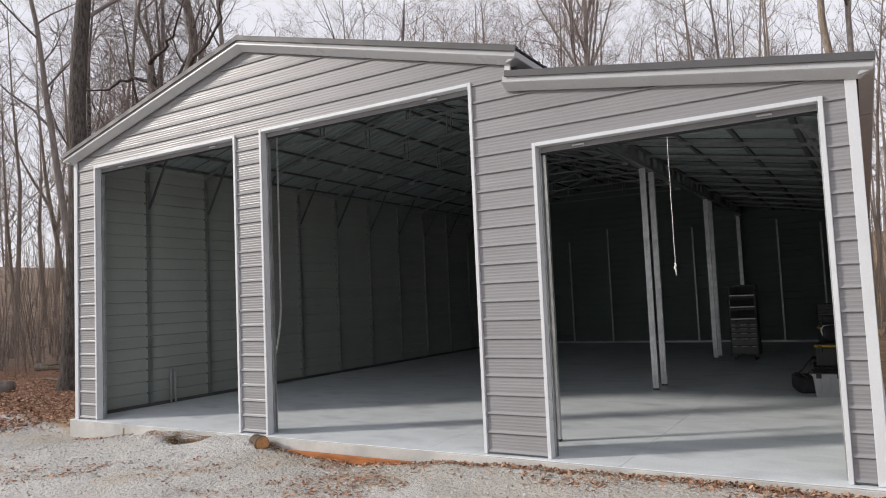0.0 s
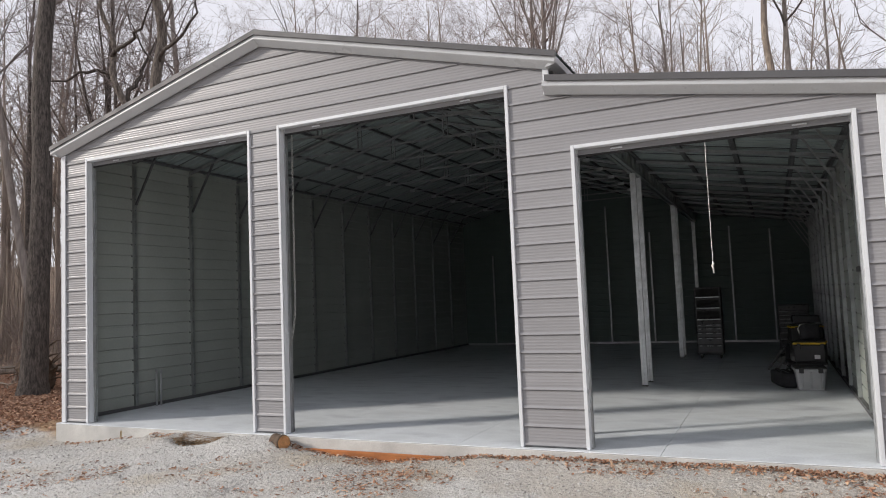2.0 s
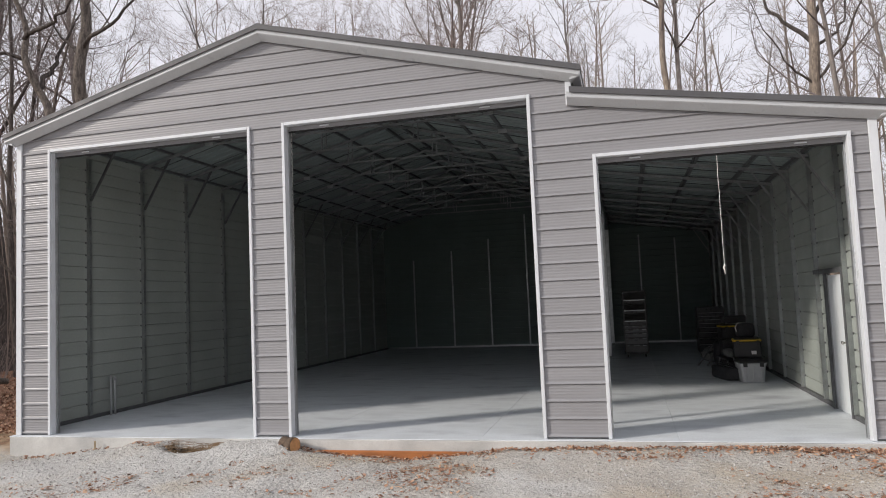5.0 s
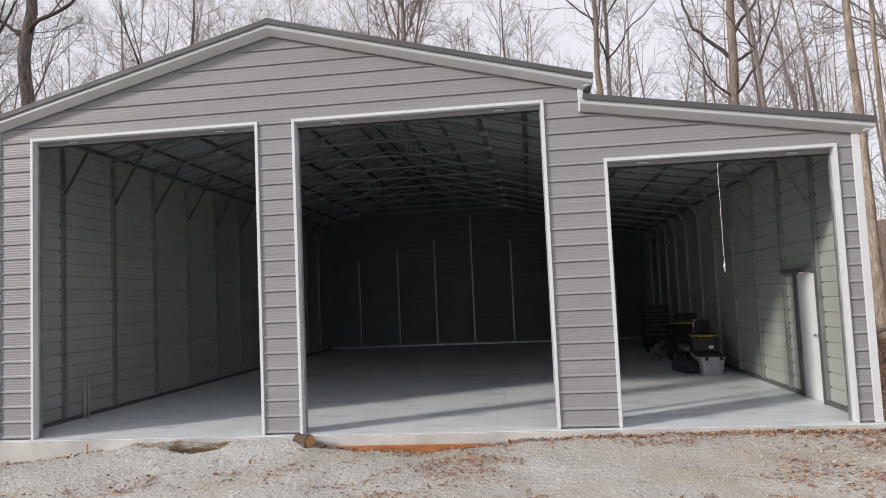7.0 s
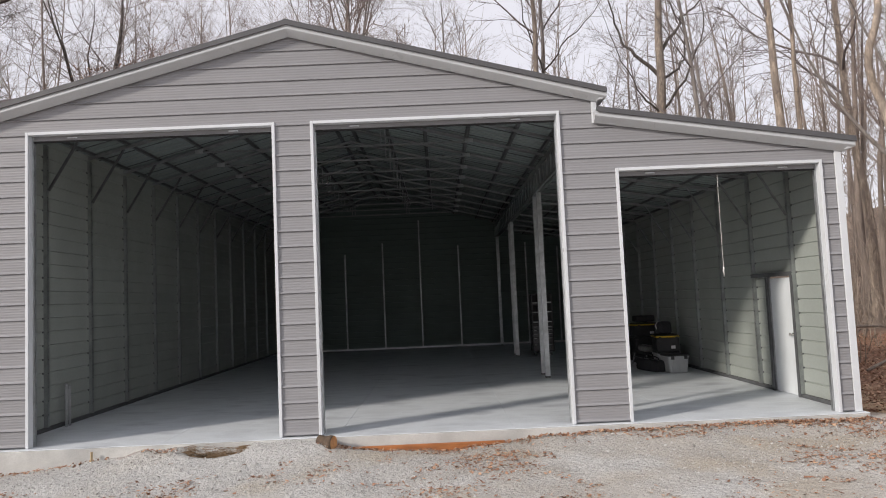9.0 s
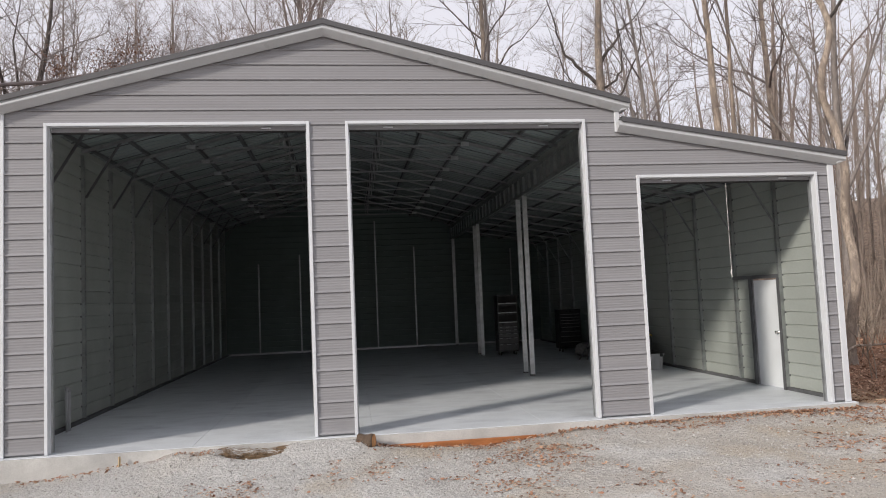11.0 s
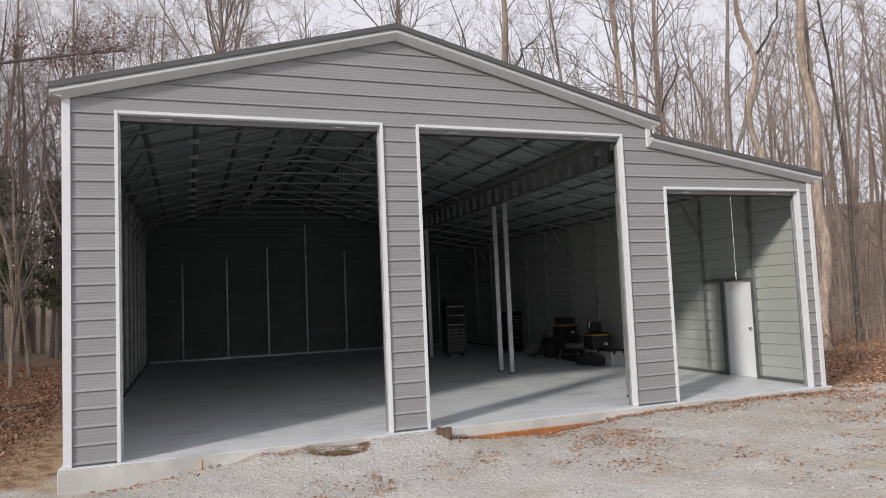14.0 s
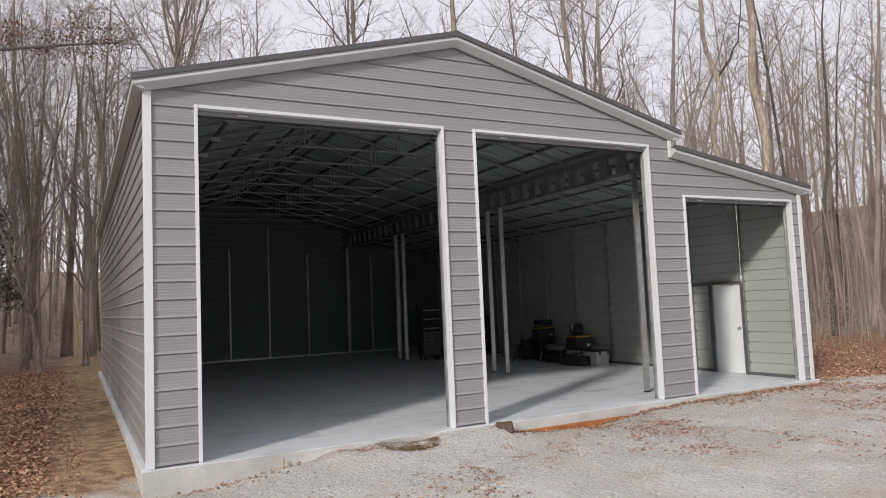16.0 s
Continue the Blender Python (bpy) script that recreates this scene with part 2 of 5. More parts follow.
# ------------------------------------------------------------ mesh helpers
class Shape:
    """Vertices and faces of one mesh."""

    def __init__(self):
        self.v, self.f, self.m = [], [], []

    def add(self, verts, faces, mat=0):
        k = len(self.v)
        self.v += [tuple(p) for p in verts]
        self.f += [tuple(i + k for i in q) for q in faces]
        self.m += [mat] * len(faces)
        return self

    def box(self, a, b, r=0.0, mat=0):
        """A box from corner a to corner b, its edges chamfered by r."""
        (x0, y0, z0), (x1, y1, z1) = a, b
        if r <= 0:
            v = [(x, y, z) for z in (z0, z1) for x, y in ((x0, y0), (x1, y0), (x1, y1), (x0, y1))]
            return self.add(v, [(3, 2, 1, 0), (4, 5, 6, 7), (0, 1, 5, 4), (1, 2, 6, 5), (2, 3, 7, 6), (3, 0, 4, 7)], mat)
        r = min(r, (x1 - x0) / 2.01, (y1 - y0) / 2.01, (z1 - z0) / 2.01)
        bm = bmesh.new()
        bmesh.ops.create_cube(bm, size=1.0)
        for q in bm.verts:
            q.co = ((x0 + x1) / 2 + q.co.x * (x1 - x0), (y0 + y1) / 2 + q.co.y * (y1 - y0), (z0 + z1) / 2 + q.co.z * (z1 - z0))
        bmesh.ops.bevel(bm, geom=bm.edges[:], offset=r, segments=2 if r > 0.02 else 1, affect="EDGES")
        bm.verts.index_update()
        self.add([q.co for q in bm.verts], [[q.index for q in p.verts] for p in bm.faces], mat)
        bm.free()
        return self

    def tube(self, pts, radii, sides=8, mat=0, cap=True, turn=0.0):
        """A tube along the points; radii may be one number; sides=4 with turn=45 gives a square bar."""
        pts = [Vector(p) for p in pts]
        if not isinstance(radii, (list, tuple)):
            radii = [radii] * len(pts)
        k = len(self.v)
        ref = None
        for i, p in enumerate(pts):
            d = (pts[min(i + 1, len(pts) - 1)] - pts[max(i - 1, 0)]).normalized()
            if ref is None:
                ref = Vector((0, 0, 1)) if abs(d.z) < 0.9 else Vector((0, 1, 0))
            u = d.cross(ref).normalized()
            w = u.cross(d).normalized()
            ref = w
            for s in range(sides):
                a = 2 * math.pi * s / sides + radians(turn)
                self.v.append(tuple(p + u * (math.cos(a) * radii[i]) + w * (math.sin(a) * radii[i])))
        n = 0
        for i in range(len(pts) - 1):
            for s in range(sides):
                a, b = k + i * sides + s, k + i * sides + (s + 1) % sides
                self.f.append((a, b, b + sides, a + sides))
                n += 1
        if cap:
            self.f.append(tuple(k + s for s in reversed(range(sides))))
            self.f.append(tuple(k + (len(pts) - 1) * sides + s for s in range(sides)))
            n += 2
        self.m += [mat] * n
        return self

    def bar(self, a, b, w=0.0635, mat=0):
        """A square steel tube from a to b."""
        return self.tube([a, b], w / math.sqrt(2), 4, mat, True, 45)

    def sweep(self, profile, ends, mat=0, mats=None, close=False):
        """A profile of points carried from ends[0](p) to ends[1](p)."""
        k = len(self.v)
        n = len(profile)
        for e in ends:
            self.v += [tuple(e(p)) for p in profile]
        for i in range(n if close else n - 1):
            j = (i + 1) % n
            self.f.append((k + i, k + j, k + n + j, k + n + i))
            self.m.append(mats[i] if mats else mat)
        if close:
            self.f.append(tuple(k + i for i in reversed(range(n))))
            self.f.append(tuple(k + n + i for i in range(n)))
            self.m += [mat, mat]
        return self

    def mesh(self, name, mats, smooth=False):
        me = bpy.data.meshes.new(name)
        me.from_pydata(self.v, [], self.f)
        for q in mats if isinstance(mats, (list, tuple)) else [mats]:
            me.materials.append(q)
        if any(self.m):
            me.polygons.foreach_set("material_index", self.m)
        if smooth:
            me.polygons.foreach_set("use_smooth", [True] * len(me.polygons))
        me.update()
        return me


def part(name, shape, mats, parent, label="", smooth=False):
    ob = new(name, shape.mesh(name, mats, smooth))
    ob.parent = parent
    if label:
        ob["label"] = label
    return ob


def thing(name, label, category, at=(0, 0, 0), rz=0.0, group="", kind=""):
    ob = new(name)
    ob.empty_display_size = 0.2
    ob.matrix_world = pose(*at, 0, 0, rz)
    return tagged(ob, label, category, group, kind)


# ------------------------------------------------------------ plan (feet made metric)
W, WL, L = 9.144, 12.802, 18.288          # main width, width with the lean-to, length
BAY = 1.524
LEG, PEAKX = 4.88, 4.572
D1, D2, D3 = (0.594, 4.331), (4.863, 8.625), (9.423, 12.540)
HEAD, HEAD3 = 4.675, 3.764


def roof_z(x):
    """Top of the main roof."""
    return 4.995 + 0.2595 * (x if x <= PEAKX else W - x)


def lean_z(x):
    """Top of the lean-to roof."""
    return 4.665 - 0.159 * (x - W)


# ------------------------------------------------------------ ground
def bumps(x, y, s, seed=0.0):
    return noise.noise(Vector((x * s + seed, y * s - seed, seed * 0.37)))


def ground_z(x, y):
    dx, dy = max(-x, x - WL, 0.0), max(-y, y - L, 0.0)
    z = -0.15 + 0.05 * bumps(x, y, 0.25, 3.1) + 0.03 * bumps(x, y, 1.3, 7.7)
    if y < 1.0:
        z += 0.024 * bumps(x, y, 2.6, 2.2) + 0.018 * bumps(x, y, 5.5, 5.2)
    # low corner, gravel bank, washed-out middle
    z -= 0.15 * math.exp(-((x - 0.2) / 1.1) ** 2 - ((y + 0.1) / 0.9) ** 2)
    bank = math.exp(-((x - 3.5) / 1.55) ** 4 - ((y + 0.05) / 0.75) ** 2)
    z += 0.13 * bank + 0.05 * bank * bumps(x, y, 3.0, 9.0)
    z -= 0.24 * math.exp(-((x - 3.45) / 0.38) ** 4 - ((y + 0.33) / 0.20) ** 2)
    z -= 0.09 * math.exp(-((x - 6.4) / 1.15) ** 4 - ((y + 0.1) / 0.35) ** 2)
    z += 0.085 * math.exp(-((x - 10.6) / 2.6) ** 4 - ((y + 0.1) / 0.9) ** 2)
    if x < -1.0 and y > 0:
        z += 0.08 * min(1, (-1 - x) / 3)
    r = math.hypot(x - 6.4, y - 5)
    if r > 32:
        e = min(1.0, max(0.0, (x - 6.4) / r - 0.35) / 0.4) * (1.0 if y > -10 else max(0.0, 1 + (y + 10) / 30))
        z += 8.5 * (1 - math.exp(-((r - 32) / 34) ** 2)) + 4.0 * e * e * (3 - 2 * e) * (1 - math.exp(-((r - 32) / 26) ** 2)) + 0.5 * bumps(x, y, 0.06, 1.0) * min(1, (r - 32) / 20)
    heap = -0.02 - 0.13 * abs((x - 4.82) / (0.27 if x > 4.82 else 0.6)) ** (5 if x > 4.82 else 2) - 0.13 * ((y + 0.30) / 0.34) ** 2
    if -1.0 < y < 0.2 and 3.9 < x < 5.4:
        z = max(z, heap)
    inside = min(x, WL - x, y, L - y)
    if inside > 0.0:
        z = min(z, -0.35)
    return z


def steps(fine_lo, fine_hi, fine, mid_lo, mid_hi, mid, far):
    a = list(np.arange(mid_lo, fine_lo, mid)) + list(np.arange(fine_lo, fine_hi, fine)) + list(np.arange(fine_hi, mid_hi, mid))
    up, s = [], mid
    v = mid_hi
    while v < far:
        up.append(v)
        s *= 1.25
        v += s
    dn, s, v = [], mid, mid_lo - mid
    while v > -far:
        dn.append(v)
        s *= 1.25
        v -= s
    return sorted(dn) + a + up


def build_ground():
    xs = steps(-3.0, 15.0, 0.13, -22.0, 34.0, 0.7, 700.0)
    ys = steps(-6.0, 0.05, 0.1, -14.0, 34.0, 0.7, 700.0)
    s = Shape()
    s.v = [(x, y, ground_z(x, y)) for y in ys for x in xs]
    n = len(xs)
    s.f = [(j * n + i, j * n + i + 1, (j + 1) * n + i + 1, (j + 1) * n + i) for j in range(len(ys) - 1) for i in range(n - 1)]
    s.m = [0] * len(s.f)
    ob = new("ground", s.mesh("ground", GROUND, True))
    tagged(ob, "pale crushed-gravel yard running into brown leaf-covered forest floor", "ground", kind="structure")


build_ground()


# ------------------------------------------------------------ slab
def build_slab():
    slab = thing("floor", "light grey smooth concrete garage slab with faint stains and saw cuts", "floor", kind="structure")
    s = Shape()
    s.box((-0.09, -0.11, -0.6), (WL + 0.1, L + 0.1, -0.012), 0.012)
    part("slab_edge", s, CONCRETE, slab, "weathered pale concrete slab edge")
    cx, cy = [-0.09, 2.57, 5.14, 7.71, 10.30, WL + 0.1], [-0.11, 9.15, L + 0.1]
    for i in range(5):
        for j in range(2):
            s = Shape()
            s.box((cx[i] + 0.0012, cy[j] + 0.0012, -0.012), (cx[i + 1] - 0.0012, cy[j + 1] - 0.0012, 0.0), 0.003)
            part("slab_panel", s, FLOOR, slab)


build_slab()

# ------------------------------------------------------------ siding
PITCH, RIB0 = 0.2298, 0.272


def course_profile(z0, z1, inner=False):
    """The sheet's section between two heights: (z, depth outward), a raised rib at each pitch and low ridges between."""
    base = []
    k0 = int(math.floor((z0 - RIB0) / PITCH)) - 1
    k1 = int(math.ceil((z1 - RIB0) / PITCH)) + 1
    for k in range(k0, k1 + 1):
        c = RIB0 + k * PITCH
        if inner:
            base += [(c - 0.012, 0.0), (c - 0.010, 0.018), (c + 0.004, 0.018), (c + 0.016, 0.0)]
            continue
        base += [(c - 0.026, 0.0), (c - 0.0245, -0.004), (c - 0.017, -0.004), (c - 0.014, 0.019), (c - 0.012, 0.022), (c - 0.007, 0.022), (c + 0.016, 0.003), (c + 0.023, 0.0)]
        for q in (0.050, 0.088, 0.126, 0.164):
            base += [(c + q - 0.012, 0.0), (c + q - 0.004, 0.0015), (c + q + 0.004, 0.0015), (c + q + 0.012, 0.0)]
    out = []
    for (a, da), (b, db) in zip(base, base[1:]):
        if b <= z0 or a >= z1:
            continue
        if not out:
            f = max(0.0, (z0 - a) / (b - a)) if b > a else 0
            out.append((max(a, z0), da + (db - da) * f))
        f = min(1.0, (z1 - a) / (b - a)) if b > a else 1
        out.append((min(b, z1), da + (db - da) * f))
    return out


def siding_piece(parent, z0, z1, lo, hi, place, inner=None):
    """One course between lo(z) and hi(z); place(u, depth, z) sets it into the wall. Painted outside, pale inside."""
    prof = course_profile(z0, z1)
    if len(prof) < 2 or max(hi(z) - lo(z) for z, _ in prof) < 0.02:
        return
    s = Shape()
    s.sweep(prof, [lambda p: place(min(lo(p[0]), hi(p[0])), p[1], p[0]), lambda p: place(hi(p[0]), p[1], p[0])], 0)
    prof = course_profile(z0, z1, True)
    s.sweep(prof, [lambda p: place(hi(p[0]), p[1] - 0.011, p[0]), lambda p: place(min(lo(p[0]), hi(p[0])), p[1] - 0.011, p[0])], 1)
    part("siding_panel", s, [SIDING, inner or SIDING_BACK], parent)


def courses(z0, z1):
    """Heights at which one course ends and the next begins, just under each rib."""
    k = int(math.floor((z0 - RIB0 + 0.04) / PITCH)) + 1
    cut = [z0]
    while RIB0 + k * PITCH - 0.04 < z1 - 0.03:
        cut.append(RIB0 + k * PITCH - 0.04)
        k += 1
    return list(zip(cut, cut[1:] + [z1]))


def gable_lo(z):
    return max(0.0, (z + 0.014 - roof_z(0)) / 0.2595)


def gable_hi(z):
    top = lean_z(W) - 0.014
    if z < lean_z(WL) - 0.014:
        return WL
    if z < top:
        return W + (top - z) / 0.159
    if z < roof_z(W) - 0.014:
        return W
    return W - (z + 0.014 - roof_z(0)) / 0.2595


wall_front = thing("wall_front", "grey horizontal ribbed metal siding front wall with three open bays", "wall", kind="structure")
wall_back = thing("wall_back", "metal-sheeted back wall, pale inner face", "wall", kind="structure")
wall_left = thing("wall_left", "grey ribbed metal long side wall, pale coated inside", "wall", kind="structure")
wall_right = thing("wall_right", "grey ribbed metal lean-to side wall, pale coated inside", "wall", kind="structure")

TOP = roof_z(PEAKX) - 0.02


def front_place(u, d, z):
    return (u, -d, z)


for a, b in courses(0.012, TOP):
    cuts = sorted({a, b, *[h for h in (HEAD, HEAD3) if a < h < b]})
    for z0, z1 in zip(cuts, cuts[1:]):
        mid = (z0 + z1) / 2
        gaps = ([D1, D2] if mid < HEAD else []) + ([D3] if mid < HEAD3 else [])
        edges = [gable_lo] + [(lambda z, g=g, e=e: g[e]) for g in gaps for e in (0, 1)] + [gable_hi]
        for lo, hi in zip(edges[::2], edges[1::2]):
            siding_piece(wall_front, z0, z1, lo, hi, front_place)
# inner face of the back wall gets the coat with deep shade coloured in
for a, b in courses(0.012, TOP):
    siding_piece(wall_back, a, b, gable_lo, gable_hi, lambda u, d, z: (u, L + d, z), SIDING_BACK_SHADE)
for a, b in courses(0.012, roof_z(0) - 0.014):
    siding_piece(wall_left, a, b, lambda z: 0.0, lambda z: L, lambda u, d, z: (-d, L - u, z))
SDOOR = (1.54, 2.46)
for a, b in courses(0.012, lean_z(WL) - 0.014):
    cuts = sorted({a, b, *([2.07] if a < 2.07 < b else [])})
    for z0, z1 in zip(cuts, cuts[1:]):
        if (z0 + z1) / 2 < 2.07:
            siding_piece(wall_right, z0, z1, lambda z: 0.0, lambda z: SDOOR[0], lambda u, d, z: (WL + d, u, z))
            siding_piece(wall_right, z0, z1, lambda z: SDOOR[1], lambda z: L, lambda u, d, z: (WL + d, u, z))
        else:
            siding_piece(wall_right, z0, z1, lambda z: 0.0, lambda z: L, lambda u, d, z: (WL + d, u, z))
# the strip of wall that closes the step between the two roofs
siding_step = thing("wall_step", "narrow grey metal wall strip between the two roofs", "wall", kind="structure")
for a, b in courses(lean_z(W) - 0.02, roof_z(W) - 0.014):
    siding_piece(siding_step, a, b, lambda z: 0.03, lambda z: L, lambda u, d, z: (W + d, u, z))


# ------------------------------------------------------------ trim
def build_trim():
    t = thing("trim", "white folded metal trim round the bays, corners and gable edges", "trim", kind="structure")
    for (x0, x1), head in ((D1, HEAD), (D2, HEAD), (D3, HEAD3)):
        w, q = 0.046, 0.036
        for sx, inner in ((x0, 1), (x1, -1)):
            s = Shape()
            a, b = sorted((sx, sx + inner * w))
            s.box((a, -q, 0.004), (b, 0.004, head), 0.004)
            a, b = sorted((sx + inner * (w - 0.012), sx + inner * w))
            s.box((a, 0.0045, 0.004), (b, 0.085, head - w), 0.002)
            part("jamb_trim", s, TRIM, t)
        s = Shape()
        s.box((x0 + w + 0.001, -q, head - w), (x1 - w - 0.001, 0.004, head), 0.004)
        s.box((x0 + w + 0.001, 0.0045, head - w), (x1 - w - 0.001, 0.085, head - w + 0.012), 0.002)
        part("head_trim", s, TRIM, t)
    # outside corners
    s = Shape()
    s.box((-0.036, -0.036, 0.004), (0.068, -0.006, LEG + 0.02), 0.004)
    s.box((-0.034, -0.0055, 0.004), (-0.008, 0.1, LEG + 0.02), 0.003)
    part("corner_trim", s, TRIM, t)
    s = Shape()
    s.box((WL - 0.068, -0.034, 0.004), (WL + 0.034, -0.006, lean_z(WL) - 0.12), 0.004)
    s.box((WL + 0.008, -0.0055, 0.004), (WL + 0.034, 0.1, lean_z(WL) - 0.12), 0.003)
    part("corner_trim", s, TRIM, t)
    s = Shape()
    s.box((W - 0.03, -0.036, lean_z(W) - 0.20), (W + 0.05, -0.004, roof_z(W) - 0.13), 0.004)
    part("step_trim", s, TRIM, t)

    # sloping edge trim: upright face, then a fold back to the wall
    def rake(name, xa, xb, top, cut):
        prof = [(-0.015, -0.045), (-0.146, -0.045), (-0.148, -0.074), (-0.172, -0.104), (-0.173, -0.122), (-0.160, -0.134), (-0.058, -0.205), (-0.036, -0.206), (-0.015, -0.18)]
        s = Shape()
        s.sweep(prof, [lambda p, x=x, m=m: (x + (m if p[1] < -0.15 else 0), p[0], top(x + (m if p[1] < -0.15 else 0)) + p[1]) for x, m in ((xa, cut[0]), (xb, cut[1]))], close=True)
        part(name, s, RAKE, t)

    rake("gable_trim", -0.15, PEAKX, roof_z, (0.11, 0.0))
    rake("gable_trim", PEAKX, W + 0.17, roof_z, (0.0, -0.11))
    rake("lean_trim", W - 0.01, WL + 0.18, lean_z, (0.0, -0.11))
    # eave fascias along the long sides
    for x, top, sgn in ((-0.15, roof_z(-0.15), -1), (WL + 0.18, lean_z(WL + 0.18), 1), (W + 0.17, roof_z(W + 0.17), 1)):
        s = Shape()
        prof = [(0, -0.04), (sgn * 0.012, -0.045), (sgn * 0.012, -0.125), (0, -0.135), (-sgn * 0.13, -0.17), (-sgn * 0.13, -0.155)]
        s.sweep(prof, [lambda p, y=y: (x + p[0], y, top + p[1]) for y in (-0.14, L + 0.14)], close=True)
        s.box((x - 0.001 if sgn > 0 else x - 0.012, -0.159, top - 0.135), (x + 0.012 if sgn > 0 else x + 0.001, -0.1405, top - 0.042), 0.003)
        part("eave_trim", s, RAKE, t)


build_trim()


# ------------------------------------------------------------ roofs
def build_roof(name, label, xa, xb, top):
    r = thing(name, label, "roof", kind="structure")
    y = -0.165
    while y < L + 0.16:
        y1 = min(y + 0.914, L + 0.165)
        s = Shape()
        prof = []
        q = y
        while q < y1 - 0.01:
            e = min(q + 0.2286, y1)
            prof += [(q, 0.0), (q + 0.03, 0.0), (q + 0.045, 0.019), (q + 0.07, 0.019), (q + 0.085, 0.0)]
            q = e
        prof = [p for p in prof if p[0] < y1] + [(y1, 0.0)]
        s.sweep(prof, [lambda p, x=x: (x, p[0], top(x) + p[1]) for x in (xa, xb)], 0)
        s.sweep(prof, [lambda p, x=x: (x, p[0], top(x) + p[1] - 0.012) for x in (xb, xa)], 1)
        s.add([(xa, y, top(xa) - 0.03), (xb, y, top(xb) - 0.03), (xb, y, top(xb)), (xa, y, top(xa))], [(0, 1, 2, 3)], 0)
        part("roof_panel", s, [ROOFING, ROOF_BACK], r)
        y = y1
    s = Shape()
    s.sweep([(-0.176, 0.022), (-0.180, -0.056), (-0.164, -0.060), (-0.160, 0.012)],
            [lambda p, x=x: (x, p[0], top(x) + p[1]) for x in (xa, xb)], close=True)
    part("roof_edge", s, ROOFING, r, "charcoal folded roof edge")
    return r


roof_a = build_roof("roof_main_left", "charcoal ribbed metal gable roof slope", -0.17, PEAKX, roof_z)
build_roof("roof_main_right", "charcoal ribbed metal gable roof slope", PEAKX, W + 0.19, roof_z)
build_roof("roof_lean", "charcoal ribbed metal lean-to roof", W + 0.03, WL + 0.20, lean_z)
s = Shape()
s.sweep([(-0.16, -0.028), (0.0, 0.024), (0.16, -0.028), (0.15, -0.036), (0, 0.012), (-0.15, -0.036)],
        [lambda p, y=y: (PEAKX + p[0], y, roof_z(PEAKX) + p[1] + 0.01) for y in (-0.17, L + 0.17)], close=True)
part("ridge_cap", s, ROOFING, roof_a)


# purlins: hat channels that carry the sheets, their colour darkened for the roof's shade
def build_purlins():
    p = thing("purlins", "galvanised hat-channel purlins under the roof sheets", "purlin", kind="structure")
    rows = [(x, roof_z(x)) for x in (0.12, 0.79, 1.68, 2.57, 3.48, 4.37, 4.78, 5.66, 6.55, 7.45, 8.35, 9.02)] + [(x, lean_z(x)) for x in (9.26, 10.24, 11.15, 12.07, 12.7)]
    for x, z in rows:
        s = Shape()
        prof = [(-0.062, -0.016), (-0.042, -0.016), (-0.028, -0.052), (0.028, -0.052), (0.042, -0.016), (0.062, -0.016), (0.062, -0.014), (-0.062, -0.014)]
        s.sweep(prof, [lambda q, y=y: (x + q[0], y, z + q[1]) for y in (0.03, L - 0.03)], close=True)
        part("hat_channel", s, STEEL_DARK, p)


build_purlins()


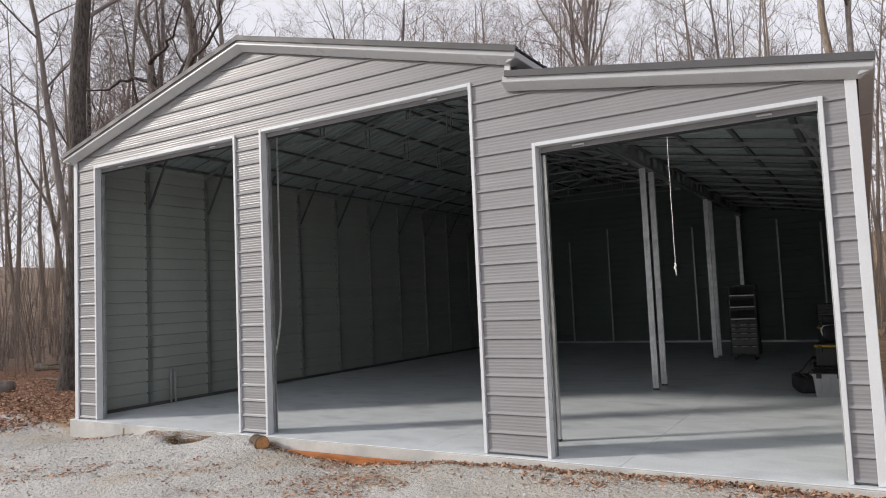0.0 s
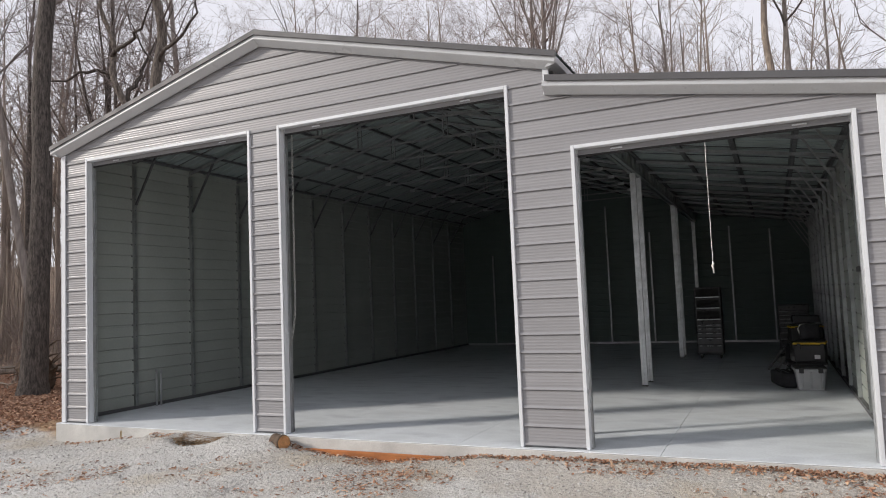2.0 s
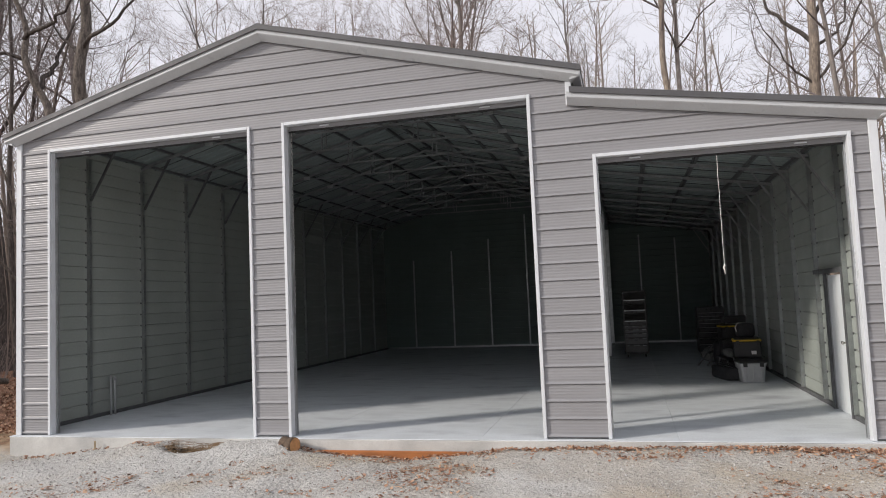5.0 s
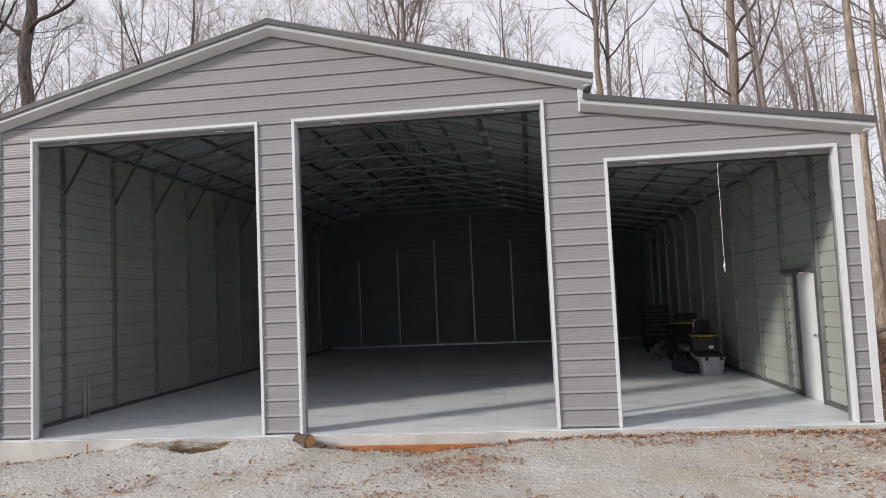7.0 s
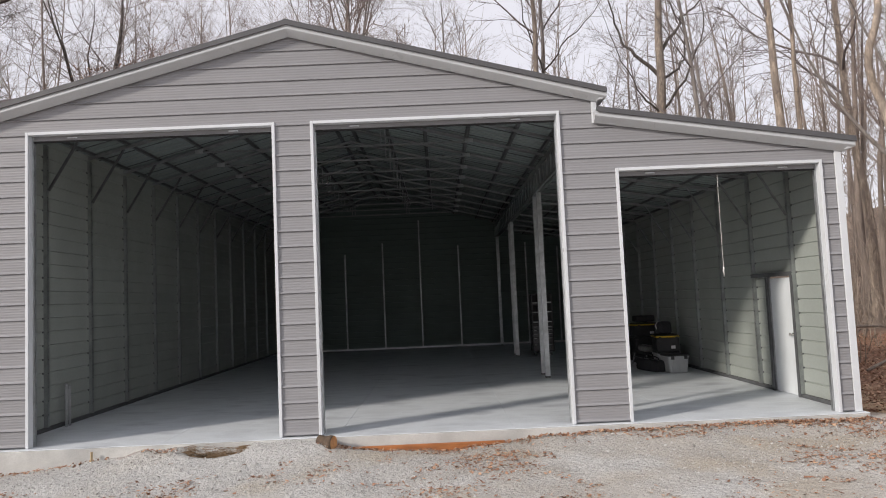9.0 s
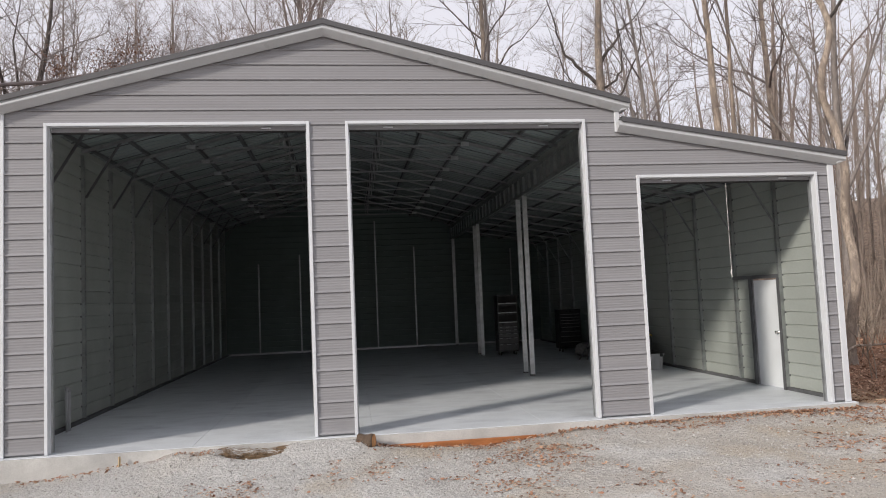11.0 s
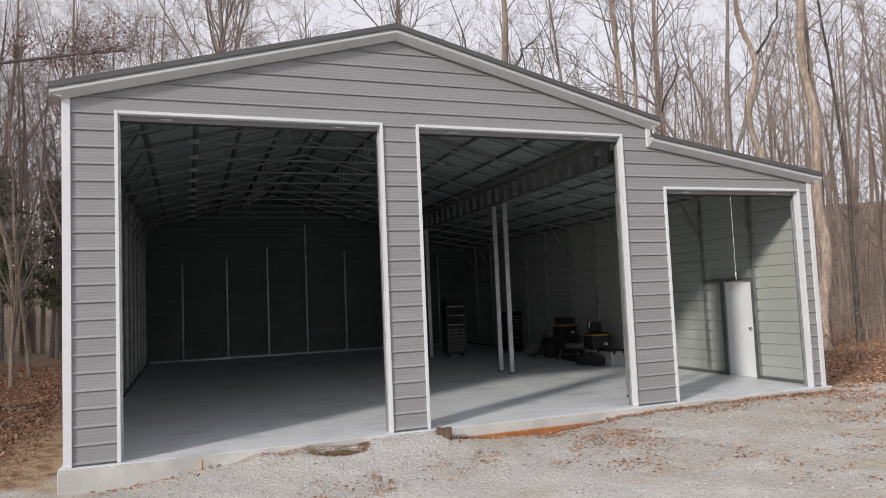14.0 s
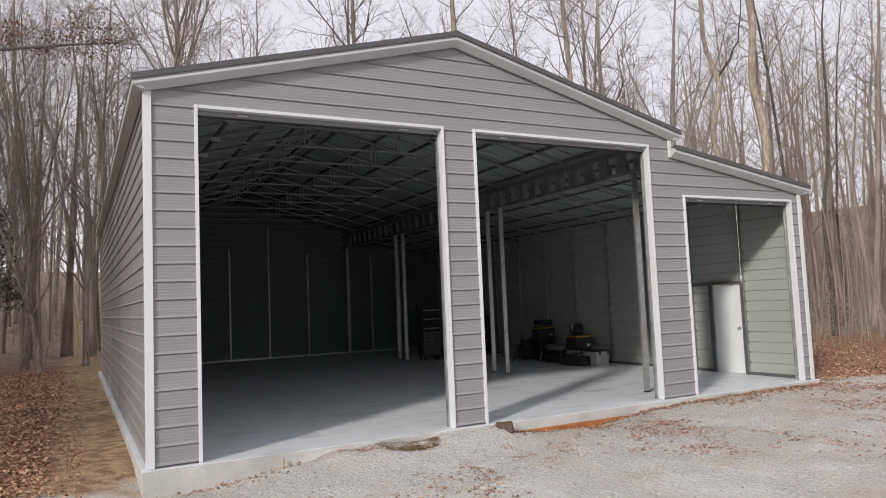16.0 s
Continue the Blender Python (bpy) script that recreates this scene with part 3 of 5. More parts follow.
# ------------------------------------------------------------ steel frames, one for each bay
def build_frames():
    f = thing("steel_frame", "galvanised tube frame: wall legs, rafters, truss chord and knee braces", "frame", (0, BAY, 0), 0, "steel frames of the hall", "structure")
    t = 0.0635
    ra = lambda x: roof_z(x) - 0.080
    s = Shape().bar((0.045, 0, 0.06), (0.045, 0, LEG - 0.03), t)
    part("leg", s, LEG_STEEL, f)
    s = Shape()
    for z in np.arange(0.27, 4.8, PITCH):
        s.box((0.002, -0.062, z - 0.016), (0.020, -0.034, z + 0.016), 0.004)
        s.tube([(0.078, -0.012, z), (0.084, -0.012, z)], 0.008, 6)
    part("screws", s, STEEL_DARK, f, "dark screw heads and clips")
    s = Shape().bar((0.03, 0, ra(0.03)), (PEAKX, 0, ra(PEAKX)), 0.052)
    part("rafter", s, STEEL_DULL, f)
    s = Shape().bar((PEAKX, 0, ra(PEAKX)), (W - 0.03, 0, ra(W - 0.03)), 0.052)
    part("rafter", s, STEEL_DULL, f)
    s = Shape().bar((1.62, 0, 5.295), (W - 1.62, 0, 5.295), 0.036)
    part("chord", s, STEEL_DULL, f)
    for x in (3.52, W - 3.52):
        for q in (-0.05, 0.05):
            s = Shape().bar((x + q, 0, 5.315), (x + q, 0, ra(x + q) - 0.03), 0.024)
            part("web", s, STEEL_DULL, f)
    for x in (1.66, W - 1.66):
        s = Shape().box((x - 0.09, -0.036, 5.27), (x + 0.09, -0.033, 5.36), 0.001)
        part("gusset", s, STEEL, f, "small bright gusset plate")
    # left brace coloured darker than the right one, shade included in its steel
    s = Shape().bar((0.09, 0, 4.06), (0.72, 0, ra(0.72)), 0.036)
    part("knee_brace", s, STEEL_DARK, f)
    # lean-to side
    rl = lambda x: lean_z(x) - 0.080
    s = Shape().bar((W + 0.08, 0, rl(W + 0.08)), (WL - 0.02, 0, rl(WL)), 0.052)
    part("rafter", s, STEEL_DULL, f)
    s = Shape().bar((WL - 0.045, 0, 0.06), (WL - 0.045, 0, rl(WL) - 0.03), t)
    part("leg", s, LEG_STEEL, f)
    s = Shape()
    for z in np.arange(0.27, 3.9, PITCH):
        s.box((WL - 0.020, -0.062, z - 0.016), (WL - 0.002, -0.034, z + 0.016), 0.004)
        s.tube([(WL - 0.084, -0.012, z), (WL - 0.078, -0.012, z)], 0.008, 6)
    part("screws", s, STEEL_DARK, f, "dark screw heads and clips")
    s = Shape().bar((WL - 0.09, 0, 3.1), (WL - 0.68, 0, rl(WL - 0.68)), 0.030)
    part("knee_brace", s, STEEL_DULL, f)
    for k in range(2, 12):
        copy_thing(f, pose(0, BAY * k, 0))


build_frames()


def build_rails():
    b = thing("base_rail", "galvanised tube rail bolted along the wall feet", "rail", kind="structure")
    t = 0.06
    for a, c in (((0.045, 0.1, 0.032), (0.045, L - 0.05, 0.032)), ((WL - 0.045, SDOOR[1] + 0.06, 0.032), (WL - 0.045, L - 0.05, 0.032)),
                 ((WL - 0.045, 0.1, 0.032), (WL - 0.045, SDOOR[0] - 0.05, 0.032)),
                 ((0.1, L - 0.045, 0.032), (WL - 0.1, L - 0.045, 0.032))):
        # side rails carry the wall foot's shade in their colour; back rail stays bright
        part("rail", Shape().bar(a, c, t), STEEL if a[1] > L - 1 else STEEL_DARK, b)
    g = thing("back_studs", "slim galvanised studs standing against the back wall", "stud", kind="structure")
    for x, top in ((1.3, 3.6), (2.92, 3.9), (4.46, 4.3), (5.97, 5.2), (7.55, 4.1), (10.3, 4.1), (11.6, 3.9)):
        part("stud", Shape().bar((x, L - 0.045, 0.062), (x, L - 0.045, top), 0.05), STEEL, g)


build_rails()


# ------------------------------------------------------------ header beam with double posts between hall and lean-to
def build_header():
    h = thing("header_beam", "galvanised ladder header beam carried on double tube posts", "beam", kind="structure")
    for x in (W - 0.045, W + 0.045):
        part("bottom_chord", Shape().bar((x, 0.06, 4.365), (x, L - 0.06, 4.365), 0.0635), LEG_STEEL, h)
        part("top_chord", Shape().bar((x, 0.06, 4.80), (x, L - 0.06, 4.80), 0.0635), LEG_STEEL, h)
    y = 0.62
    while y < L - 0.3:
        s = Shape().box((W - 0.075, y, 4.398), (W + 0.075, y + 0.26, 4.767), 0.006)
        part("web_plate", s, LEG_STEEL, h)
        y += 0.523
    c = thing("post", "galvanised double square-tube post on a black foot plate", "post", (W, 0.50, 0), 0, "posts along the lean-to", "structure")
    for x in (-0.029, 0.029):
        s = Shape().bar((x, 0, 0.03), (x, 0, 4.33), 0.056)
        part("post_tube", s, STEEL, c)
        s = Shape().box((x - 0.028, -0.04, 0.0), (x + 0.028, 0.04, 0.03), 0.004)
        part("foot", s, DARK, c, "small black foot")
    for y in (0.96, 6.02, 6.68, 12.30, 12.90, 17.9):
        copy_thing(c, pose(W, y, 0))


build_header()


# ------------------------------------------------------------ roll-up doors, raised
def roll_up_door(x0, x1, head):
    d = thing("roll_up_door", "grey roll-up garage door, fully raised into its head", "door", group="raised roll-up doors")
    a, b = x0 + 0.048, x1 - 0.048
    s = Shape()
    prof = [(0.098, head - 0.098), (0.104, head - 0.098), (0.104, head - 0.080), (0.112, head - 0.074), (0.104, head - 0.066), (0.104, head - 0.02), (0.13, head + 0.08),
            (0.124, head + 0.08), (0.098, head - 0.018)]
    s.sweep(prof, [lambda p, x=x: (x, p[0], p[1]) for x in (a, b)], close=True)
    part("curtain", s, SIDING, d)
    s = Shape().box((a + 0.005, 0.086, head - 0.112), (b - 0.005, 0.114, head - 0.090), 0.004)
    part("bottom_bar", s, SIDING, d)
    s = Shape().box((a + 0.005, 0.090, head - 0.140), (b - 0.005, 0.112, head - 0.1125), 0.003)
    part("bottom_seal", s, DARK, d, "black rubber seal along the bottom bar")
    for f in (0.165, 0.835):
        x = a + (b - a) * f
        s = Shape().tube([(x - 0.07, 0.086, head - 0.078), (x - 0.055, 0.074, head - 0.078), (x + 0.055, 0.074, head - 0.078), (x + 0.07, 0.086, head - 0.078)], 0.010, 8)
        part("lift_handle", s, TRIM, d, "small galvanised lift handle")
    s = Shape().tube([(a, 0.34, head + 0.22), (b, 0.34, head + 0.22)], 0.20, 24)
    part("roll", s, SIDING_BACK, d, "rolled-up curtain", True)
    for x, sg in ((a, 1), (b, -1)):
        s = Shape()
        prof = [(0, 0.09), (0, 0.155), (0.05, 0.155), (0.05, 0.145), (0.012, 0.145), (0.012, 0.1), (0.05, 0.1), (0.05, 0.09)]
        s.sweep(prof, [lambda p, z=z: (x + sg * (p[0] - 0.034), p[1], z) for z in (0.006, head + 0.1)], close=True)
        part("guide_rail", s, STEEL, d)
        s = Shape().bar((x - sg * 0.085, 0.13, 0.0), (x - sg * 0.085, 0.13, head + 0.3), 0.0635)
        part("jamb_tube", s, STEEL, d)


for (x0, x1), hd in ((D1, HEAD), (D2, HEAD), (D3, HEAD3)):
    roll_up_door(x0, x1, hd)


def hanging_chain():
    c = thing("hoist_chain", "galvanised hand chain hanging beside the middle bay", "chain")
    s = Shape()
    pts = []
    for i in range(78):
        f = i / 77
        pts.append((4.80 - 0.02 * f - (0.12 * max(0, (f - 0.8) / 0.2) ** 1.6), 0.43, 4.72 - 3.52 * f))
    for i in range(len(pts) - 1):
        a, b = Vector(pts[i]), Vector(pts[i + 1])
        m, dz = (a + b) / 2, (a - b).length / 2
        w = 0.012
        ax = Vector((w, 0, 0)) if i % 2 else Vector((0, w, 0))
        loop = [m + ax + Vector((0, 0, dz * 0.7)), m + Vector((0, 0, dz * 1.2)), m - ax + Vector((0, 0, dz * 0.7)),
                m - ax - Vector((0, 0, dz * 0.7)), m - Vector((0, 0, dz * 1.2)), m + ax - Vector((0, 0, dz * 0.7))]
        s.tube(loop + [loop[0]], 0.0058, 3, cap=False)
    part("chain", s, CHAIN, c)
    s = Shape().tube([(4.775, 0.34, 4.74), (4.790, 0.34, 4.74), (4.800, 0.34, 4.74), (4.810, 0.34, 4.74), (4.820, 0.34, 4.74), (4.945, 0.34, 4.74)], [0.10, 0.10, 0.085, 0.085, 0.10, 0.03], 18)
    part("hoist_wheel", s, STEEL_DARK, c)
    r = thing("pull_cord", "white pull cord with a knotted end hanging in the bay", "cord")
    s = Shape()
    pts = [(10.995 + 0.0015 * math.sin(i * 0.9), 0.10, 3.66 - 1.46 * i / 24) for i in range(25)]
    s.tube(pts, 0.0032, 6)
    part("cord", s, ROPE, r, smooth=True)
    s = Shape().tube([(10.99, 0.1, 2.215), (11.0, 0.1, 2.19), (10.985, 0.1, 2.165), (10.995, 0.1, 2.14), (11.0, 0.1, 2.08)], [0.006, 0.012, 0.013, 0.009, 0.006], 8)
    part("knot", s, ROPE, r, smooth=True)


hanging_chain()


# ------------------------------------------------------------ walk-in door in the lean-to wall
def build_side_door():
    d = thing("door_1", "closed white steel walk-in door with a round knob", "door", kind="structure")
    x = WL - 0.045
    y0, y1 = SDOOR
    s = Shape().box((x - 0.005, y0 + 0.04, 0.012), (x + 0.04, y1 - 0.04, 2.03), 0.006)
    leaf = part("door_leaf", s, WHITE_DOOR, d)
    # frame tubes coloured nearly black for the shadow they stand in
    for y in (y0 - 0.0, y1 + 0.0):
        part("door_jamb", Shape().bar((x - 0.012, y, 0.0), (x - 0.012, y, 2.06), 0.07), STEEL_DARK, d)
    part("door_head", Shape().bar((x - 0.02, BAY, 2.095), (x - 0.02, 2 * BAY, 2.095), 0.07), STEEL_DARK, d)
    part("door_stop", Shape().box((x - 0.012, y1 - 0.085, 0.012), (x - 0.006, y1 - 0.04, 2.05)), STEEL, d)
    s = Shape().tube([(x - 0.005, 1.665, 1.05), (x - 0.012, 1.665, 1.05), (x - 0.013, 1.665, 1.05), (x - 0.045, 1.665, 1.05), (x - 0.05, 1.665, 1.05), (x - 0.07, 1.665, 1.05), (x - 0.078, 1.665, 1.05)],
                     [0.033, 0.033, 0.012, 0.012, 0.028, 0.028, 0.014], 16)
    part("knob", s, CHROME, leaf, "brushed metal knob", True)


build_side_door()


# ------------------------------------------------------------ loose things inside
def conduit_pipes():
    for dy, h in ((0.0, 0.74), (0.11, 0.70)):
        c = thing("conduit_pipe", "short grey conduit pipe standing up out of the slab", "pipe", (0.16, 1.93 + dy, 0), 0, "pipes by the wall")
        s = Shape().tube([(0, 0, 0), (0, 0, h - 0.06)], 0.021, 12, cap=True)
        part("pipe", s, PVC, c, smooth=True)
        s = Shape().tube([(0, 0, h - 0.06), (0, 0, h)], 0.026, 12)
        part("collar", s, PVC, c)


conduit_pipes()


def tool_chest(at, w, d, h, top_open, rows, label):
    """A steel chest on castors: drawers below, shelf bays above drawn as black plates."""
    c = thing("tool_chest", label, "tool chest", at)
    body = Shape().box((0, 0, 0.12), (w, d, h), 0.012)
    b = part("body", body, BLACK_PAINT, c)
    z = 0.17
    for hh in rows:
        s = Shape().box((0.03, -0.018, z), (w - 0.03, -0.001, z + hh - 0.018), 0.005)
        part("drawer", s, GREY_PAINT if top_open else BLACK_PAINT, b)
        for f0, f1 in ((0.08, 0.20), (0.38, 0.62), (0.76, 0.92)) if top_open else ((0.05, 0.95),):
            s = Shape().box((w * f0, -0.034, z + hh - 0.048), (w * f1, -0.019, z + hh - 0.034), 0.004)
            part("drawer_pull", s, STEEL if top_open else STEEL_DULL, b)
        z += hh
    for q in top_open:
        s = Shape().box((0.04, -0.03, q), (w - 0.04, -0.001, q + 0.03), 0.004)
        part("shelf_lip", s, STEEL, b, "bright metal shelf edge")
        # flat black plate standing in for the shade inside an open shelf bay
        s = Shape().box((0.05, -0.006, q + 0.035), (w - 0.05, -0.001, q + 0.24))
        part("recess", s, DARK, b)
    for x in (0.09, w - 0.09):
        for y in (0.09, d - 0.09):
            s = Shape().tube([(x - 0.02, y, 0.05), (x + 0.02, y, 0.05)], 0.05, 14)
            ca = part("castor", s, BLACK_PLASTIC, c)
            part("castor_fork", Shape().box((x - 0.028, y - 0.03, 0.055), (x + 0.028, y + 0.03, 0.121), 0.004), STEEL_DULL, ca)


tool_chest((9.60, 11.95, 0), 0.68, 0.48, 1.95, [1.05, 1.36, 1.66], [0.22, 0.2, 0.14, 0.12, 0.1], "tall black steel tool chest with bright drawer pulls")
tool_chest((11.66, 11.95, 0), 0.74, 0.48, 1.40, [], [0.2, 0.18, 0.16, 0.14, 0.12, 0.1, 0.1, 0.1], "black steel drawer cabinet on castors near the wall")


def storage_tote(at, rz, w, d, h, mat, label):
    t = thing("storage_tote", label, "tote", at, rz, "totes and boxes by the wall")
    s = Shape()
    rings = []
    for g, z in ((0.0, 0.004), (-0.03, h - 0.06), (-0.05, h - 0.055), (-0.05, h - 0.02)):
        x, y, r = w / 2 - 0.045 - g, d / 2 - 0.045 - g, 0.05
        ring = [(sx * (x - r) + r * math.cos(a), sy * (y - r) + r * math.sin(a), z)
                for sx, sy, a0 in ((1, 1, 0), (-1, 1, 90), (-1, -1, 180), (1, -1, 270)) for a in (radians(a0), radians(a0 + 45), radians(a0 + 90))]
        rings.append(ring)
    v = [p for r_ in rings for p in r_]
    n = 12
    f = [(k * n + i, k * n + (i + 1) % n, (k + 1) * n + (i + 1) % n, (k + 1) * n + i) for k in range(3) for i in range(n)]
    s.add(v, f + [tuple(reversed(range(n))), tuple(range(3 * n, 4 * n))])
    part("bin", s, mat, t)
    for x in (-w * 0.28, 0.0, w * 0.28):
        part("rib", Shape().box((x - 0.014, -d / 2 + 0.012, 0.05), (x + 0.014, -d / 2 + 0.045, h - 0.07), 0.004), mat, t)
    s = Shape().box((-w / 2 + 0.0, -d / 2 + 0.0, h - 0.02), (w / 2, d / 2, h + 0.02), 0.014)
    part("lid", s, BLACK_PLASTIC, t, "black plastic lid")
    for x in (-w * 0.3, w * 0.3):
        part("latch", Shape().box((x - 0.04, -d / 2 - 0.012, h - 0.09), (x + 0.04, -d / 2 - 0.001, h), 0.004), BLACK_PLASTIC, t)
    return t


storage_tote((12.10, 5.98, 0), 4, 0.52, 0.52, 0.40, GREY_PLASTIC, "grey plastic storage tote with a black lid")
storage_tote((12.18, 6.85, 0), -3, 0.54, 0.60, 0.40, GREY_PLASTIC, "grey plastic storage tote under a tool box")
storage_tote((12.17, 8.60, 0), 5, 0.66, 0.46, 0.68, BLACK_PLASTIC, "black plastic storage tote carrying a yellow-lidded box")


def tool_box(at, rz, w, d, h, label):
    t = thing("tool_box", label, "tool box", at, rz, "totes and boxes by the wall")
    part("box", Shape().box((-w / 2, -d / 2, 0), (w / 2, d / 2, h), 0.02), BLACK_PLASTIC, t)
    part("rim", Shape().box((-w / 2 - 0.015, -d / 2 - 0.015, h), (w / 2 + 0.015, d / 2 + 0.015, h + 0.035), 0.01), YELLOW, t, "yellow plastic rim")
    part("cover", Shape().box((-w / 2 + 0.01, -d / 2 + 0.01, h + 0.035), (w / 2 - 0.01, d / 2 - 0.01, h + 0.065), 0.012), BLACK_PLASTIC, t)
    part("badge", Shape().box((w * 0.14, -d / 2 - 0.005, h * 0.2), (w * 0.32, -d / 2 - 0.001, h * 0.42)), LABEL, t, "pale label plate")
    for x in (-w * 0.33, w * 0.4):
        part("clasp", Shape().box((x - 0.03, -d / 2 - 0.03, h - 0.09), (x + 0.03, -d / 2 - 0.002, h + 0.02), 0.005), BLACK_PLASTIC, t)
    part("handle", Shape().tube([(-0.1, 0, h + 0.06), (-0.09, 0, h + 0.1), (0.09, 0, h + 0.1), (0.1, 0, h + 0.06)], 0.011, 8), BLACK_PLASTIC, t)


tool_box((12.18, 6.85, 0.422), -6, 0.54, 0.58, 0.34, "black plastic tool box with a yellow rim on a tote")
tool_box((12.17, 8.60, 0.702), 8, 0.64, 0.38, 0.28, "black plastic tool box with a yellow rim near the wall")


def soft_bag(name, at, rz, w, d, h, label, grip=True, e=3.0):
    t = thing(name, label, "bag", at, rz, "bags by the wall")
    bm = bmesh.new()
    bmesh.ops.create_cube(bm, size=1.0)
    bmesh.ops.subdivide_edges(bm, edges=bm.edges[:], cuts=5, use_grid_fill=True)
    for v in bm.verts:
        p = v.co.copy()
        q = Vector((p.x, p.y, p.z)) * 2
        r = max(abs(q.x) ** e + abs(q.y) ** e + abs(q.z) ** e, 1e-6) ** (1 / e)
        q = q / r * max(abs(q.x), abs(q.y), abs(q.z))
        q += q.normalized() * (0.3 / e * noise.noise(q * 1.7 + Vector(at)))
        v.co = (q.x * w / 2, q.y * d / 2, max(0.0, (q.z + 1) / 2 * h))
    s = Shape()
    bm.verts.index_update()
    s.add([v.co for v in bm.verts], [[v.index for v in f.verts] for f in bm.faces])
    bm.free()
    part("sack", s, CANVAS, t, smooth=True)
    if grip:
        for y in (-d * 0.32, d * 0.32):
            pts = [(-w * 0.2, y, h * 0.9), (-w * 0.17, y * 1.1, h * 1.12), (0, y * 1.2, h * 1.2), (w * 0.17, y * 1.1, h * 1.12), (w * 0.2, y, h * 0.9)]
            part("strap", Shape().tube(pts, 0.014, 6), CANVAS, t, smooth=True)
    part("zip", Shape().tube([(-w * 0.38, 0, h * 0.985), (0, 0, h * 1.02), (w * 0.38, 0, h * 0.985)], 0.008, 6), STEEL_DULL, t)
    return t


soft_bag("tool_bag", (11.68, 6.45, 0), 104, 0.95, 0.30, 0.27, "long box-shaped black canvas tool bag lying on the slab", True, 9.0)
soft_bag("tool_bag", (11.98, 7.76, 0), 94, 0.80, 0.34, 0.27, "dark canvas tool bag pushed under a low work bench", True, 6.0)
soft_bag("bundle", (11.96, 7.72, 0.345), 92, 0.85, 0.26, 0.17, "rolled grey canvas bundle on the low bench", False, 4.0).children[0].data.materials[0] = GREY_CANVAS
soft_bag("tool_bag", (12.02, 9.30, 0), 70, 0.66, 0.46, 0.62, "slumped dark canvas bag standing behind the low bench", True, 4.0)


tarp = soft_bag("tarp", (12.05, 10.25, 0), 35, 1.05, 0.55, 0.42, "crumpled dark grey tarp heaped near the wall", False, 3.2)
tarp.children[0].data.materials[0] = GREY_CANVAS
part("case", Shape().box((-0.26, -0.15, 0.0), (0.26, 0.15, 0.16), 0.02), BLACK_PLASTIC, thing("tool_case", "flat black plastic tool case on a tool box", "tool case", (12.18, 8.60, 1.086), 4))


def low_bench():
    t = thing("work_bench", "low black folding work bench with splayed legs", "bench", (11.98, 7.76, 0), 4)
    part("top", Shape().box((-0.22, -0.50, 0.305), (0.22, 0.50, 0.34), 0.008), BLACK_PLASTIC, t)
    for x in (-0.17, 0.17):
        for y, dy in ((-0.42, -0.10), (0.42, 0.10)):
            part("leg", Shape().tube([(x, y, 0.305), (x * 1.25, y + dy, 0.0)], 0.02, 8), STEEL_DULL, t)
        part("brace", Shape().bar((x * 1.12, -0.46, 0.2), (x * 1.12, 0.46, 0.2), 0.02), STEEL_DARK, t)


low_bench()
bag = soft_bag("shoulder_bag", (12.18, 6.95, 0.827), 10, 0.36, 0.28, 0.31, "small black bag on top of the tool box", False, 5.0)
part("handle", Shape().tube([(-0.17, 0, 0.12), (-0.2, 0, 0.22), (-0.15, 0, 0.3), (-0.06, 0, 0.3)], 0.012, 8), ROPE, bag, "pale looped handle")


def folded_stand():
    t = thing("folded_stand", "folded metal stand leaning beside the low bench", "stand", (11.72, 9.30, 0))
    part("pole", Shape().tube([(-0.35, -0.1, 0.0), (0.15, 0.12, 0.62)], 0.02, 8), STEEL_DARK, t)
    part("pole", Shape().tube([(-0.15, -0.2, 0.0), (0.20, 0.10, 0.55)], 0.02, 8), STEEL_DULL, t)
    part("clamp", Shape().tube([(-0.08, -0.05, 0.31), (0.05, 0.02, 0.35)], 0.03, 8), BLACK_PLASTIC, t)


folded_stand()


